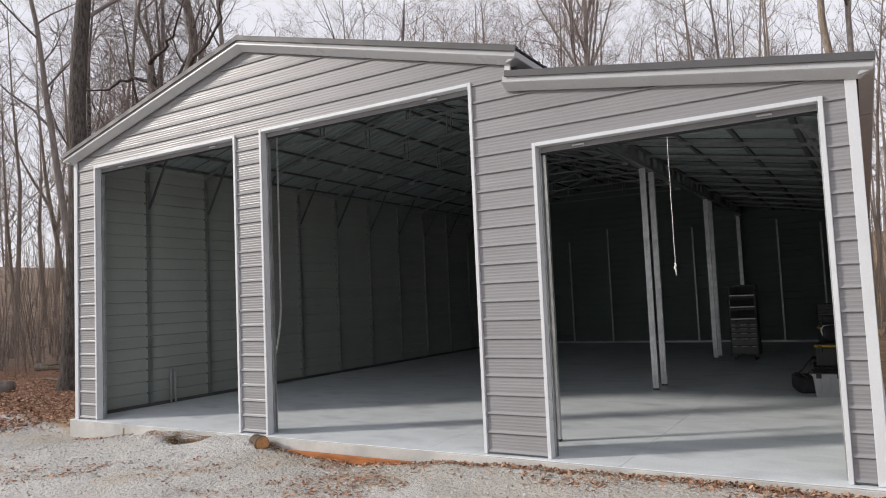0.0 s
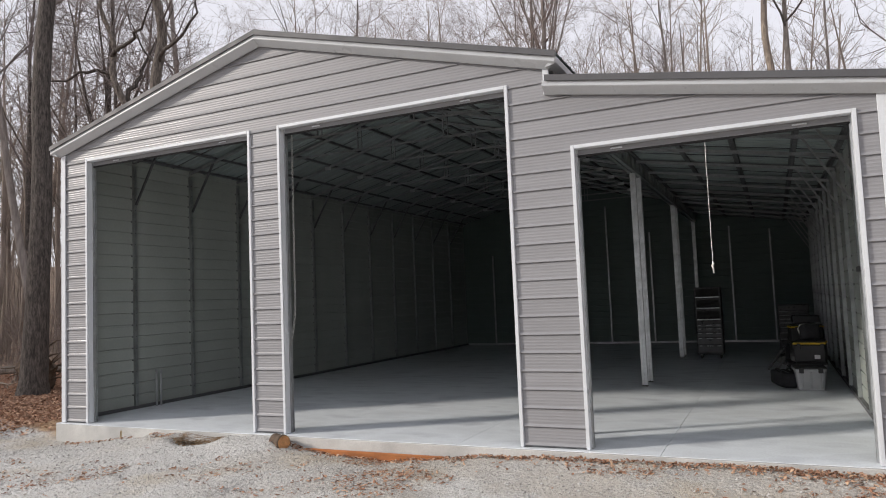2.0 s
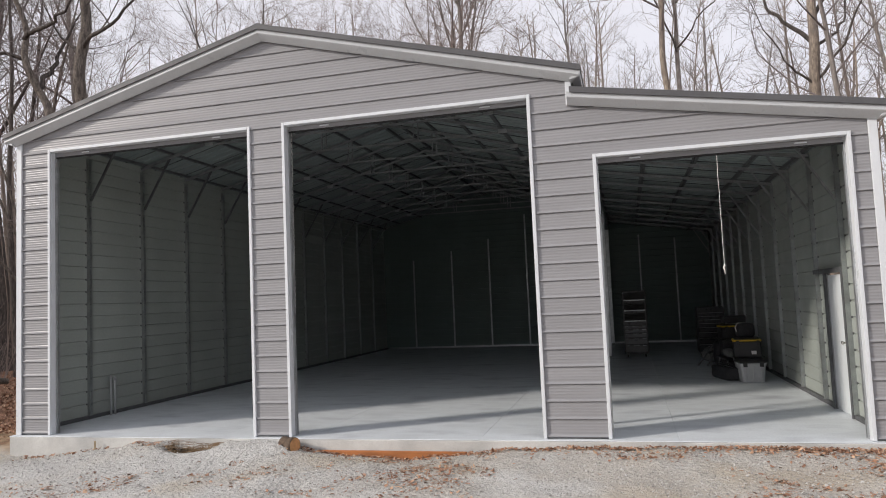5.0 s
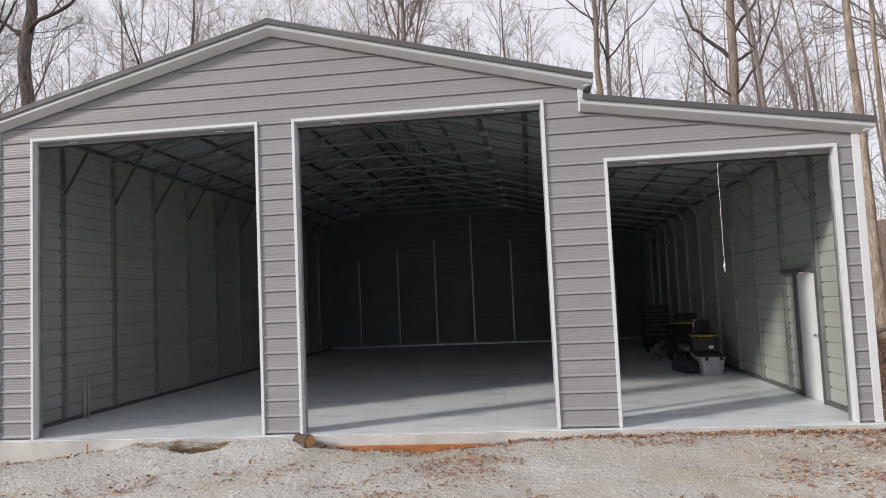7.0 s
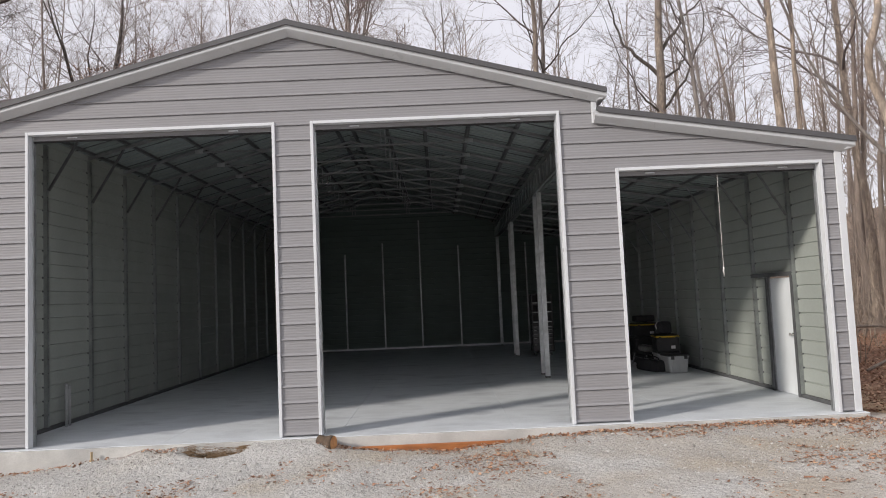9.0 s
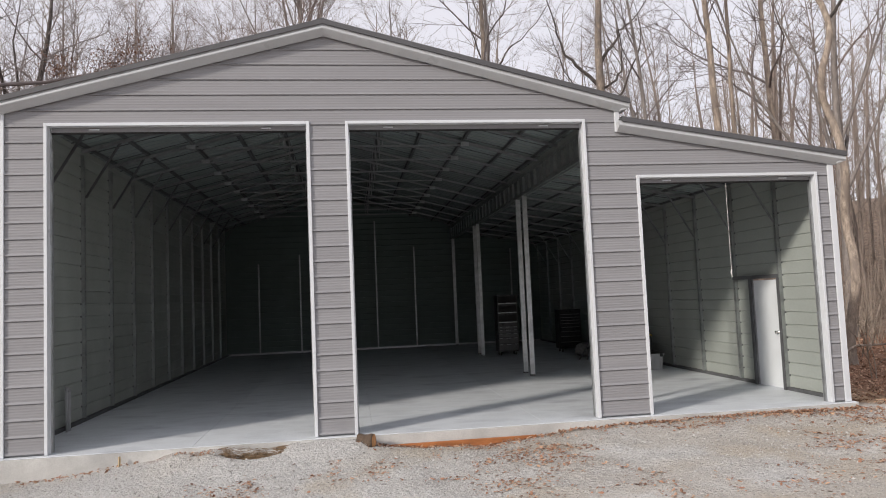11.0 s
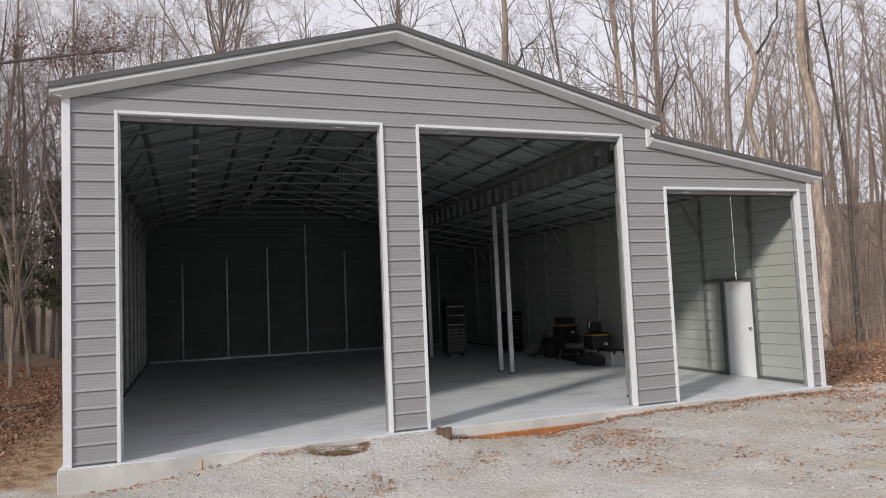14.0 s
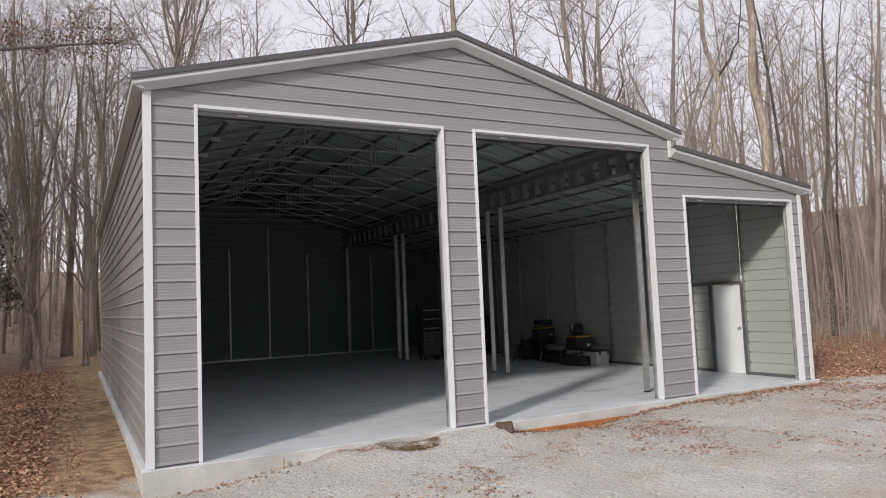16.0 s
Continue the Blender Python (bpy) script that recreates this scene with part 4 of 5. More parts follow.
# ------------------------------------------------------------ along the slab front
def front_clutter():
    g = thing("log", "short sawn log lying against the slab edge", "log", (4.95, -0.30, -0.115), 70)
    s = Shape()
    rr = [0.104 + 0.008 * math.sin(i * 1.7) for i in range(6)]
    s.tube([(0.0, -0.18 + 0.045 * i, 0.07) for i in range(6)], rr, 18, cap=True)
    part("bark", s, LOG_BARK, g, smooth=True)
    s = Shape()
    ring = [(0.100 * math.cos(a), -0.1835, 0.07 + 0.100 * math.sin(a)) for a in np.linspace(0, 2 * math.pi, 18, endpoint=False)]
    s.add(ring, [tuple(range(18))])
    part("cut_face", s, LOG_END, g, "orange-brown sawn end")
    b = thing("form_board", "rust-brown wooden form board lying along the slab foot", "board")
    s = Shape().box((5.36, -0.185, -0.30), (7.55, -0.142, -0.150), 0.004)
    part("plank", s, BOARD, b)
    k = thing("wood_stake", "small pale wooden stake stuck by the slab", "stake")
    s = Shape().tube([(1.62, -0.19, -0.34), (1.63, -0.185, -0.05)], 0.018, 4)
    part("stake", s, PALE_WOOD, k)
    st = Shape()
    rnd = random.Random(5)
    for i in range(1300):
        x, y = min(3.85, max(3.05, rnd.gauss(3.45, 0.2))), rnd.gauss(-0.31, 0.075)
        z = ground_z(x, y) + 0.01 + rnd.random() * 0.03
        a, l_ = rnd.gauss(0, 0.5), 0.05 + rnd.random() * 0.09
        dx, dy = l_ * math.cos(a), l_ * math.sin(a) * 0.6
        st.tube([(x - dx, y - dy, z), (x, y, z + 0.008), (x + dx, y + dy, z + rnd.uniform(-0.02, 0.02))], 0.0025, 3, cap=False)
    for i in range(500):
        x, y = min(3.8, max(3.1, rnd.gauss(3.45, 0.18))), rnd.gauss(-0.36, 0.05)
        z = ground_z(x, y) + 0.03
        st.tube([(x - 0.02, y, z), (x + 0.005, y + 0.01, z + 0.012), (x + 0.025, y - 0.005, z)], [0.006, 0.012, 0.004], 4, cap=False)
    ob = new("straw", st.mesh("straw", STRAW))
    tagged(ob, "dry straw and grass in a hollow of the gravel", "straw", kind="stuff")


front_clutter()


def scatter_stones():
    rnd = np.random.RandomState(3)
    v, f = [], []
    base = np.array([(1, 0, 0), (-1, 0, 0), (0, 1, 0), (0, -1, 0), (0, 0, 1), (0, 0, -1)], float)
    tri = [(0, 2, 4), (2, 1, 4), (1, 3, 4), (3, 0, 4), (2, 0, 5), (1, 2, 5), (3, 1, 5), (0, 3, 5)]
    n = 0
    while n < 28000:
        x, y = rnd.uniform(-3.2, 15.0), -0.15 - abs(rnd.normal(0, 2.4))
        if bumps(x, y, 0.6, 4.4) + rnd.uniform(-0.7, 0.7) < -0.1:
            continue
        r = 0.005 + 0.007 * rnd.rand() ** 2 + (0.013 * rnd.rand() if rnd.rand() < 0.08 else 0)
        p = base * (r * rnd.uniform(0.6, 1.25, (6, 1))) * (1, 1, 0.75)
        a = rnd.rand() * 6.28
        c, s_ = math.cos(a), math.sin(a)
        p = np.c_[p[:, 0] * c - p[:, 1] * s_, p[:, 0] * s_ + p[:, 1] * c, p[:, 2]] + (x, y, ground_z(x, y) + r * 0.25)
        k = len(v)
        v += p.tolist()
        f += [(i + k, j + k, q + k) for i, j, q in tri]
        n += 1
    s = Shape()
    s.v, s.f, s.m = v, f, [0] * len(f)
    tagged(new("gravel", s.mesh("gravel", STONES)), "loose pale crushed stone lying on the yard", "gravel", kind="stuff")


scatter_stones()


def add_leaf(v, f, rnd, x, y, z, size, flat=0.5):
    a, t1, t2 = rnd.rand() * 6.28, rnd.normal(0, flat), rnd.normal(0, flat)
    m = Euler((t1, t2, a)).to_matrix()
    w = size * rnd.uniform(0.35, 0.6)
    c = size * rnd.uniform(-0.25, 0.35)
    k = len(v)
    for q in ((-size, 0, c), (-size * 0.3, -w, 0), (size * 0.5, -w * 0.7, c * 0.4), (size, 0, c), (size * 0.4, w * 0.8, c * 0.3), (-size * 0.4, w, 0)):
        p = m @ Vector(q)
        v.append((x + p.x, y + p.y, z + p.z))
    f += [(k, k + 1, k + 2, k + 3), (k, k + 3, k + 4, k + 5)]


def scatter_leaves():
    rnd = np.random.RandomState(11)
    v, f = [], []
    n = 0
    while n < 9500:                       # drifts on the gravel
        x, y = rnd.uniform(-3.0, 15.5), -0.16 - abs(rnd.normal(0, 2.2))
        d = bumps(x, y, 0.7, 12.0) + 0.6 * bumps(x, y, 2.4, 8.0) + 0.3 * bumps(x, y, 6.0, 3.0) + (0.24 if x > 4.5 else 0.0)
        if d < rnd.uniform(0.25, 0.8):
            continue
        add_leaf(v, f, rnd, x, y, ground_z(x, y) + 0.010, 0.008 + 0.030 * rnd.rand() ** 2.2, 0.28)
        n += 1
    for i in range(2200):                # blown against the slab foot
        x = rnd.uniform(4.9, 12.9) if i < 2080 else rnd.uniform(0.3, 1.9)
        if 5.3 < x < 7.6 and rnd.rand() < 0.35:
            continue
        y = -0.15 - abs(rnd.normal(0, 0.07 if i % 4 else 0.25))
        add_leaf(v, f, rnd, x, y, ground_z(x, y) + 0.012 + 0.02 * rnd.rand(), rnd.uniform(0.012, 0.036), 0.4)
    s = Shape()
    s.v, s.f, s.m = v, f, [0] * len(f)
    tagged(new("fallen_leaves", s.mesh("fallen_leaves", LEAVES)), "dry brown leaves blown over the gravel", "leaves", kind="stuff")
    v, f = [], []
    n = 0
    while n < 52000:                      # forest floor on both sides
        if rnd.rand() < 0.72:
            x, y = -0.7 - abs(rnd.normal(0, 4.5)), -2.5 + 24 * rnd.rand() ** 1.4
            if -1.15 < x and rnd.rand() < 0.75:
                continue
        else:
            x, y = WL + 0.5 + abs(rnd.normal(0, 5.0)), rnd.uniform(0.0, 16)
        add_leaf(v, f, rnd, x, y, ground_z(x, y) + 0.015 + 0.02 * rnd.rand(), rnd.uniform(0.022, 0.052), 0.4)
        n += 1
    s = Shape()
    s.v, s.f, s.m = v, f, [0] * len(f)
    tagged(new("leaf_litter", s.mesh("leaf_litter", LEAVES)), "thick brown leaf litter under the bare trees", "leaves", kind="stuff")


scatter_leaves()


# ------------------------------------------------------------ trees
class Wood:
    """Tapered branches gathered as arrays."""

    def __init__(self):
        self.v, self.f = [], []

    def limb(self, pts, radii, sides):
        k = len(self.v)
        n = len(pts)
        ang = [2 * math.pi * s / sides for s in range(sides)]
        for i in range(n):
            a, b = pts[max(0, i - 1)], pts[min(n - 1, i + 1)]
            d = (b - a).normalized()
            u = d.cross(Vector((0.31, 0.83, 0.47))).normalized()
            w = d.cross(u)
            if i == n - 1 and radii[i] < 0.012:
                self.v.append(tuple(pts[i]))
                break
            for t in ang:
                self.v.append(tuple(pts[i] + (u * math.cos(t) + w * math.sin(t)) * radii[i]))
        tip = radii[-1] < 0.012
        for i in range(n - 1):
            for s in range(sides):
                a, b = k + i * sides + s, k + i * sides + (s + 1) % sides
                if tip and i == n - 2:
                    self.f.append((a, b, k + (n - 1) * sides))
                else:
                    self.f.append((a, b, b + sides, a + sides))

    def mesh(self, name, mat):
        s = Shape()
        s.v, s.f, s.m = self.v, self.f, [0] * len(self.f)
        return s.mesh(name, mat, True)


def wander(rnd, start, way, length, n, bend, up):
    pts, d = [Vector(start)], Vector(way).normalized()
    for i in range(n):
        d = (d + Vector((rnd.gauss(0, bend), rnd.gauss(0, bend), rnd.gauss(0, bend * 0.7) + up))).normalized()
        pts.append(pts[-1] + d * (length / n))
    return pts


def side_way(rnd, d, spread):
    u = d.cross(Vector((0, 0, 1)) if abs(d.z) < 0.95 else Vector((1, 0, 0))).normalized()
    w = d.cross(u)
    a = rnd.random() * 2 * math.pi
    return (d * math.cos(spread) + (u * math.cos(a) + w * math.sin(a)) * math.sin(spread)).normalized()


def grow_tree(seed, height, r0, crown, limbs, lean=0.03, spread=0.8, wob=0.05, twigs=5, fork=False, spine=None, arms=(), rise=0.07):
    """Trunk and crown of a bare tree standing at the origin."""
    rnd = random.Random(seed)
    trunk, top, boughs = Wood(), Wood(), Wood()
    n = 40 if spine else 16
    pts = wander(rnd, (0, 0, -0.15), (rnd.gauss(0, lean), rnd.gauss(0, lean), 1), height, n, wob, 0.04)
    if spine:                                  # a trunk with bends of its own, as (x, z) steps
        q = [(0.0, -0.15)] + list(spine) + [(spine[-1][0], height)]
        for i in range(n + 1):
            z = -0.15 + (height + 0.15) * i / n
            k = max(j for j in range(len(q) - 1) if q[j][1] <= z + 1e-6)
            f = (z - q[k][1]) / max(1e-6, q[k + 1][1] - q[k][1])
            pts[i] = Vector((q[k][0] + (q[k + 1][0] - q[k][0]) * f, 0.12 * math.sin(i * 0.9), z))
    rad = [r0 * ((1 - i / n) ** 0.8 * 0.94 + 0.06) * (1.5 if i == 0 else 1.08 if i == 1 else 1) for i in range(n + 1)]
    first = pts[0] + (pts[1] - pts[0]) * 0.35
    trunk.limb([pts[0], first] + pts[1:], [rad[0], r0 * 1.12] + rad[1:], 10)
    stems = [(pts, rad, crown)]
    if fork:
        for q in range(fork):
            i = int(n * (crown + 0.04 + (0.1 if fork == 2 else 0.03) * q))
            w = side_way(rnd, Vector((0, 0, 1)), 0.5)
            p2 = wander(rnd, pts[i], w, height * (0.95 - i / n), 9, 0.08, 0.12)
            r2 = [rad[i] * (0.7 if fork == 2 else 0.5) * (1 - j / 9 * 0.93) for j in range(10)]
            trunk.limb(p2, r2, 8)
            stems.append((p2, r2, 0.25))
    for r2, *way in arms:
        p0 = [Vector((x, 0.3 * k * (1 if r2 > 0.085 else -1), z)) for k, (x, z) in enumerate(way)]
        p2 = [p0[0]]
        for a, b in zip(p0, p0[1:]):
            for f in (0.34, 0.67, 1.0):
                p2.append(a.lerp(b, f) + Vector((rnd.gauss(0, 0.05), rnd.gauss(0, 0.05), rnd.gauss(0, 0.05))))
        d = (p2[-1] - p2[-4]).normalized()
        p2 += wander(rnd, p2[-1], d + Vector((0, 0, 0.3)), height * 0.14, 5, 0.12, 0.06)[1:]
        rr = [r2 * 0.9 * (1 - 0.93 * i / (len(p2) - 1)) for i in range(len(p2))]
        boughs.limb(p2, rr, 8)
        stems.append((p2, rr, 0.2))
    for p, r, c in stems:
        m = len(p) - 1
        cnt = limbs if p is pts else limbs // 2
        for b in range(cnt):
            f = c + (0.98 - c) * (b + rnd.random()) / cnt
            i = min(m - 1, int(f * m))
            s0 = p[i].lerp(p[i + 1], f * m - i)
            ln = height * (0.30 if p is pts or not arms else 0.13) * (1.15 - 0.75 * f) * rnd.uniform(0.6, 1.25)
            lr = max(0.011, min(r[i] * 0.45, ln * 0.0105))
            d = (p[i + 1] - p[i]).normalized()
            q1 = wander(rnd, s0, side_way(rnd, d, spread * rnd.uniform(0.7, 1.3)), ln, 6, 0.17, rise)
            top.limb(q1, [lr * (1 - j / 6 * 0.85) for j in range(7)], 5)
            for e in range(7):
                g = 0.2 + 0.8 * (e + rnd.random()) / 7
                i2 = min(5, int(g * 6))
                s1 = q1[i2].lerp(q1[min(6, i2 + 1)], g * 6 - i2) if i2 < 6 else q1[6]
                l2 = ln * 0.42 * rnd.uniform(0.6, 1.3) * (1.2 - 0.6 * g)
                r2 = max(0.0048, lr * 0.38)
                q2 = wander(rnd, s1, side_way(rnd, (q1[i2 + 1] - q1[i2]).normalized(), rnd.uniform(0.5, 1.1)), l2, 4, 0.20, rise * 0.8)
                top.limb(q2, [r2 * (1 - j / 4 * 0.7) for j in range(5)], 4)
                for h in range(twigs):
                    i3 = rnd.randint(1, 3)
                    q3 = wander(rnd, q2[i3].lerp(q2[i3 + 1], rnd.random()), side_way(rnd, (q2[i3 + 1] - q2[i3]).normalized(), rnd.uniform(0.4, 0.9)),
                                l2 * rnd.uniform(0.4, 0.8), 2, 0.16, 0.05)
                    top.limb(q3, [r2 * 0.55, r2 * 0.4, 0.003], 3)
                    for y in range(2):
                        q4 = wander(rnd, q3[1].lerp(q3[2], rnd.random() * 0.8), side_way(rnd, (q3[2] - q3[1]).normalized(), rnd.uniform(0.4, 0.9)), l2 * rnd.uniform(0.2, 0.4), 1, 0.1, 0.03)
                        top.limb(q4, [r2 * 0.36, 0.003], 3)
    return trunk, top, boughs


def bare_tree(name_label, seed, at, bark, twig, rz=0.0, **kw):
    t = thing("bare_tree", name_label, "tree", at, rz, "bare trees of the forest")
    trunk, top, boughs = grow_tree(seed, **kw)
    for nm, wd, mt in (("trunk", trunk, bark), ("crown", top, twig), ("limb", boughs, BARK_DARK)):
        if not wd.v:
            continue
        ob = new(nm, wd.mesh(nm, mt))
        ob.parent = t
    return t


def gz(x, y):
    return ground_z(x, y)


KINDS = {
    "slim": dict(height=19, r0=0.15, crown=0.42, limbs=15, spread=0.75, wob=0.035),
    "tall": dict(height=24, r0=0.22, crown=0.38, limbs=17, spread=0.8, wob=0.03),
    "forked": dict(height=20, r0=0.20, crown=0.34, limbs=16, spread=0.85, wob=0.04, fork=2),
    "crooked": dict(height=17, r0=0.17, crown=0.35, limbs=14, spread=0.9, wob=0.11),
    "bushy": dict(height=15, r0=0.12, crown=0.16, limbs=10, spread=0.6, wob=0.05, twigs=8, fork=5, rise=0.05),
    "oak": dict(height=21, r0=0.27, crown=0.42, limbs=16, spread=1.0, wob=0.06, twigs=7, fork=4, rise=0.02),
    "young": dict(height=10, r0=0.07, crown=0.2, limbs=14, spread=0.7, wob=0.06),
}
HEROES = [  # kind, seed, place, bark, label, scale of trunk
    ("tall", 1, (-5.5, 3.2), BARK_DARK, "thick dark-barked bare tree beside the hall", dict(r0=0.29, height=25, crown=0.4)),
    ("crooked", 2, (-4.3, 6.2), BARK_BROWN, "bare tree with crooked outstretched limbs beside the hall",
     dict(r0=0.25, height=18, crown=0.58, limbs=12, spine=((0.1, 4.0), (0.0, 7.0), (0.04, 8.6), (0.1, 9.8), (0.05, 11.0), (-0.2, 13.0)),
          arms=((0.09, (0.0, 8.3), (-0.38, 9.3), (-0.62, 9.55), (-1.4, 10.0)), (0.07, (0.1, 9.2), (0.8, 9.5), (1.7, 9.6), (2.4, 10.2))))),
    ("crooked", 17, (-5.3, 6.4), BARK_BROWN, "bent brown-grey bare tree beside the hall",
     dict(r0=0.2, height=14, crown=0.62, limbs=10, spine=((0.15, 3.0), (0.0, 6.5), (-0.4, 7.9), (-0.74, 8.6), (-1.04, 9.5), (-1.1, 10.1), (-1.5, 11.5)),
          arms=((0.09, (-0.62, 8.3), (-0.45, 8.9), (-0.55, 9.5), (-0.3, 10.4)), (0.08, (-1.1, 9.9), (-0.4, 10.0), (0.5, 9.9), (1.2, 10.2)), (0.07, (-1.0, 9.3), (-1.8, 9.5), (-2.6, 9.3))))),
    ("slim", 3, (-9.5, 6.2), BARK_GREY, "slim grey bare tree", dict()),
    ("tall", 4, (-13.0, 17.0), BARK_GREY, "tall grey bare tree at the forest edge", dict()),
    ("tall", 5, (18.8, 25.5), BARK_TAN, "tall bare tree with long dark forked limbs behind the lean-to",
     dict(r0=0.36, height=27, crown=0.66, limbs=11, spine=((-0.1, 5.0), (-0.12, 11.3), (-0.04, 13.4), (0.02, 15.2), (0.06, 17.0), (0.2, 21.0)),
          arms=((0.12, (-0.1, 13.2), (-1.15, 14.5), (-1.8, 15.3), (-2.1, 16.9)), (0.11, (0.0, 14.3), (0.9, 15.6), (1.4, 16.5), (2.3, 17.2)),
                (0.09, (0.0, 13.0), (1.1, 13.7), (1.5, 14.4), (1.75, 16.1)), (0.08, (-0.1, 11.3), (1.15, 12.8), (1.7, 14.3), (2.1, 15.5)),
                (0.07, (-0.12, 11.2), (-0.95, 11.9), (-1.5, 12.4), (-2.2, 13.8))))),
    ("slim", 15, (12.9, 27.0), BARK_GREY, "slim bare tree with rising side limbs behind the hall",
     dict(r0=0.21, height=24, crown=0.62, limbs=12, spine=((0.0, 12.0), (0.04, 18.0)),
          arms=((0.06, (0.0, 14.0), (-0.6, 15.6), (-1.1, 17.6)), (0.055, (0.02, 14.2), (1.0, 15.4), (2.2, 16.6)), (0.05, (0.02, 16.4), (0.8, 17.6), (1.2, 18.8))))),
    ("slim", 6, (20.4, 16.3), BARK_TAN, "straight tan-barked bare tree beside the lean-to", dict(r0=0.22, height=24, crown=0.5, wob=0.02, lean=0.01)),
    ("slim", 16, (21.1, 16.9), BARK_TAN, "straight thin tan-barked bare tree beside the lean-to", dict(r0=0.14, height=22, crown=0.5, limbs=12, wob=0.02)),
    ("bushy", 26, (23.4, 13.6), BARK_GREY, "pale many-stemmed bare tree beside the lean-to", dict(r0=0.22, height=17, crown=0.28, fork=5, limbs=7)),
    ("slim", 27, (23.8, 8.3), BARK_DARK, "slim dark bare tree in the wood", dict(r0=0.09, wob=0.06)),
    ("slim", 28, (27.2, 9.0), BARK_DARK, "slim dark bare tree in the wood", dict(r0=0.10, wob=0.05)),
    ("slim", 29, (21.2, 7.3), BARK_TAN, "thin tan-barked bare tree at the yard edge", dict(r0=0.12, height=20, crown=0.5, limbs=10, wob=0.02)),
    ("crooked", 7, (17.3, 5.7), BARK_TAN, "bent tan-barked bare tree beside the lean-to",
     dict(r0=0.135, height=17, crown=0.62, limbs=9, spine=((0.25, 3.0), (0.05, 6.2), (-0.22, 6.95), (-0.26, 7.5), (0.02, 8.4), (0.12, 9.1), (-0.22, 9.75), (-0.5, 10.4), (-0.6, 11.5)),
          arms=((0.05, (0.1, 8.9), (0.4, 9.4), (0.5, 10.2)),))),
    ("tall", 8, (20.3, 6.6), BARK_TAN, "straight tan-barked bare tree at the yard edge", dict(r0=0.19, height=24, crown=0.5, limbs=12, spine=((0.15, 2.0), (0.27, 5.4), (0.2, 7.2), (0.08, 9.0), (-0.05, 11.0)))),
    ("bushy", 9, (-2.66, 23.9), BARK_TAN, "mottled pale bare tree with rising forked limbs behind the hall", dict(r0=0.15, height=18, crown=0.22, fork=6, limbs=14)),
    ("bushy", 10, (3.3, 22.2), BARK_GREY, "wide bare tree with a fan of many stems behind the gable", dict(height=23, r0=0.19, crown=0.40, fork=13, limbs=22, twigs=9)),
    ("bushy", 12, (-3.4, 13.6), BARK_TAN, "bare tree with a haze of reddish twigs by the side wall", dict(height=9.5, r0=0.07, fork=3)),
    ("bushy", 13, (-4.6, 27.5), BARK_GREY, "bare tree with a haze of reddish twigs behind the hall", dict(height=13)),
    ("bushy", 14, (-7.4, 21.0), BARK_TAN, "bare tree with a haze of reddish twigs by the side wall", dict(height=12.5)),
    ("slim", 20, (-8.8, 29.0), BARK_DARK, "slim dark bare tree behind the hall", dict(r0=0.17)),
    ("bushy", 34, (-0.4, 25.2), BARK_GREY, "bare tree with a haze of reddish twigs behind the hall", dict(height=18)),
    ("bushy", 35, (-2.0, 20.9), BARK_TAN, "bare tree with a haze of reddish twigs behind the hall", dict(height=12.5, r0=0.09, fork=4)),
    ("bushy", 36, (-5.6, 24.2), BARK_GREY, "bare tree with a haze of reddish twigs behind the hall", dict(height=14)),
    ("bushy", 37, (-2.4, 28.5), BARK_GREY, "bare tree with a haze of reddish twigs behind the hall", dict(height=18)),
    ("bushy", 38, (1.2, 25.8), BARK_GREY, "bare tree with many fine rising stems behind the gable", dict(height=19, fork=8, limbs=14)),
    ("oak", 41, (-13.5, 12.5), BARK_DARK, "wide-crowned dark bare oak in the wood beside the hall", dict(height=18)),
    ("slim", 40, (-14.5, 15.0), BARK_DARK, "slim dark bare tree in the wood beside the hall", dict(r0=0.16)),
    ("slim", 42, (-10.5, 10.2), BARK_DARK, "slim dark bare tree in the wood beside the hall", dict(r0=0.11)),
    ("bushy", 43, (-8.5, 9.0), BARK_BROWN, "bare tree with a haze of dark twigs beside the hall", dict(height=14)),
    ("slim", 44, (-17.0, 11.0), BARK_DARK, "slim dark bare tree in the wood beside the hall", dict(r0=0.17)),
    ("oak", 33, (-11.6, 23.4), BARK_DARK, "wide-crowned dark bare oak behind the hall", dict()),
    ("young", 11, (-3.5, 16.8), BARK_TAN, "thin leaning young bare tree", dict(lean=0.12)),
]


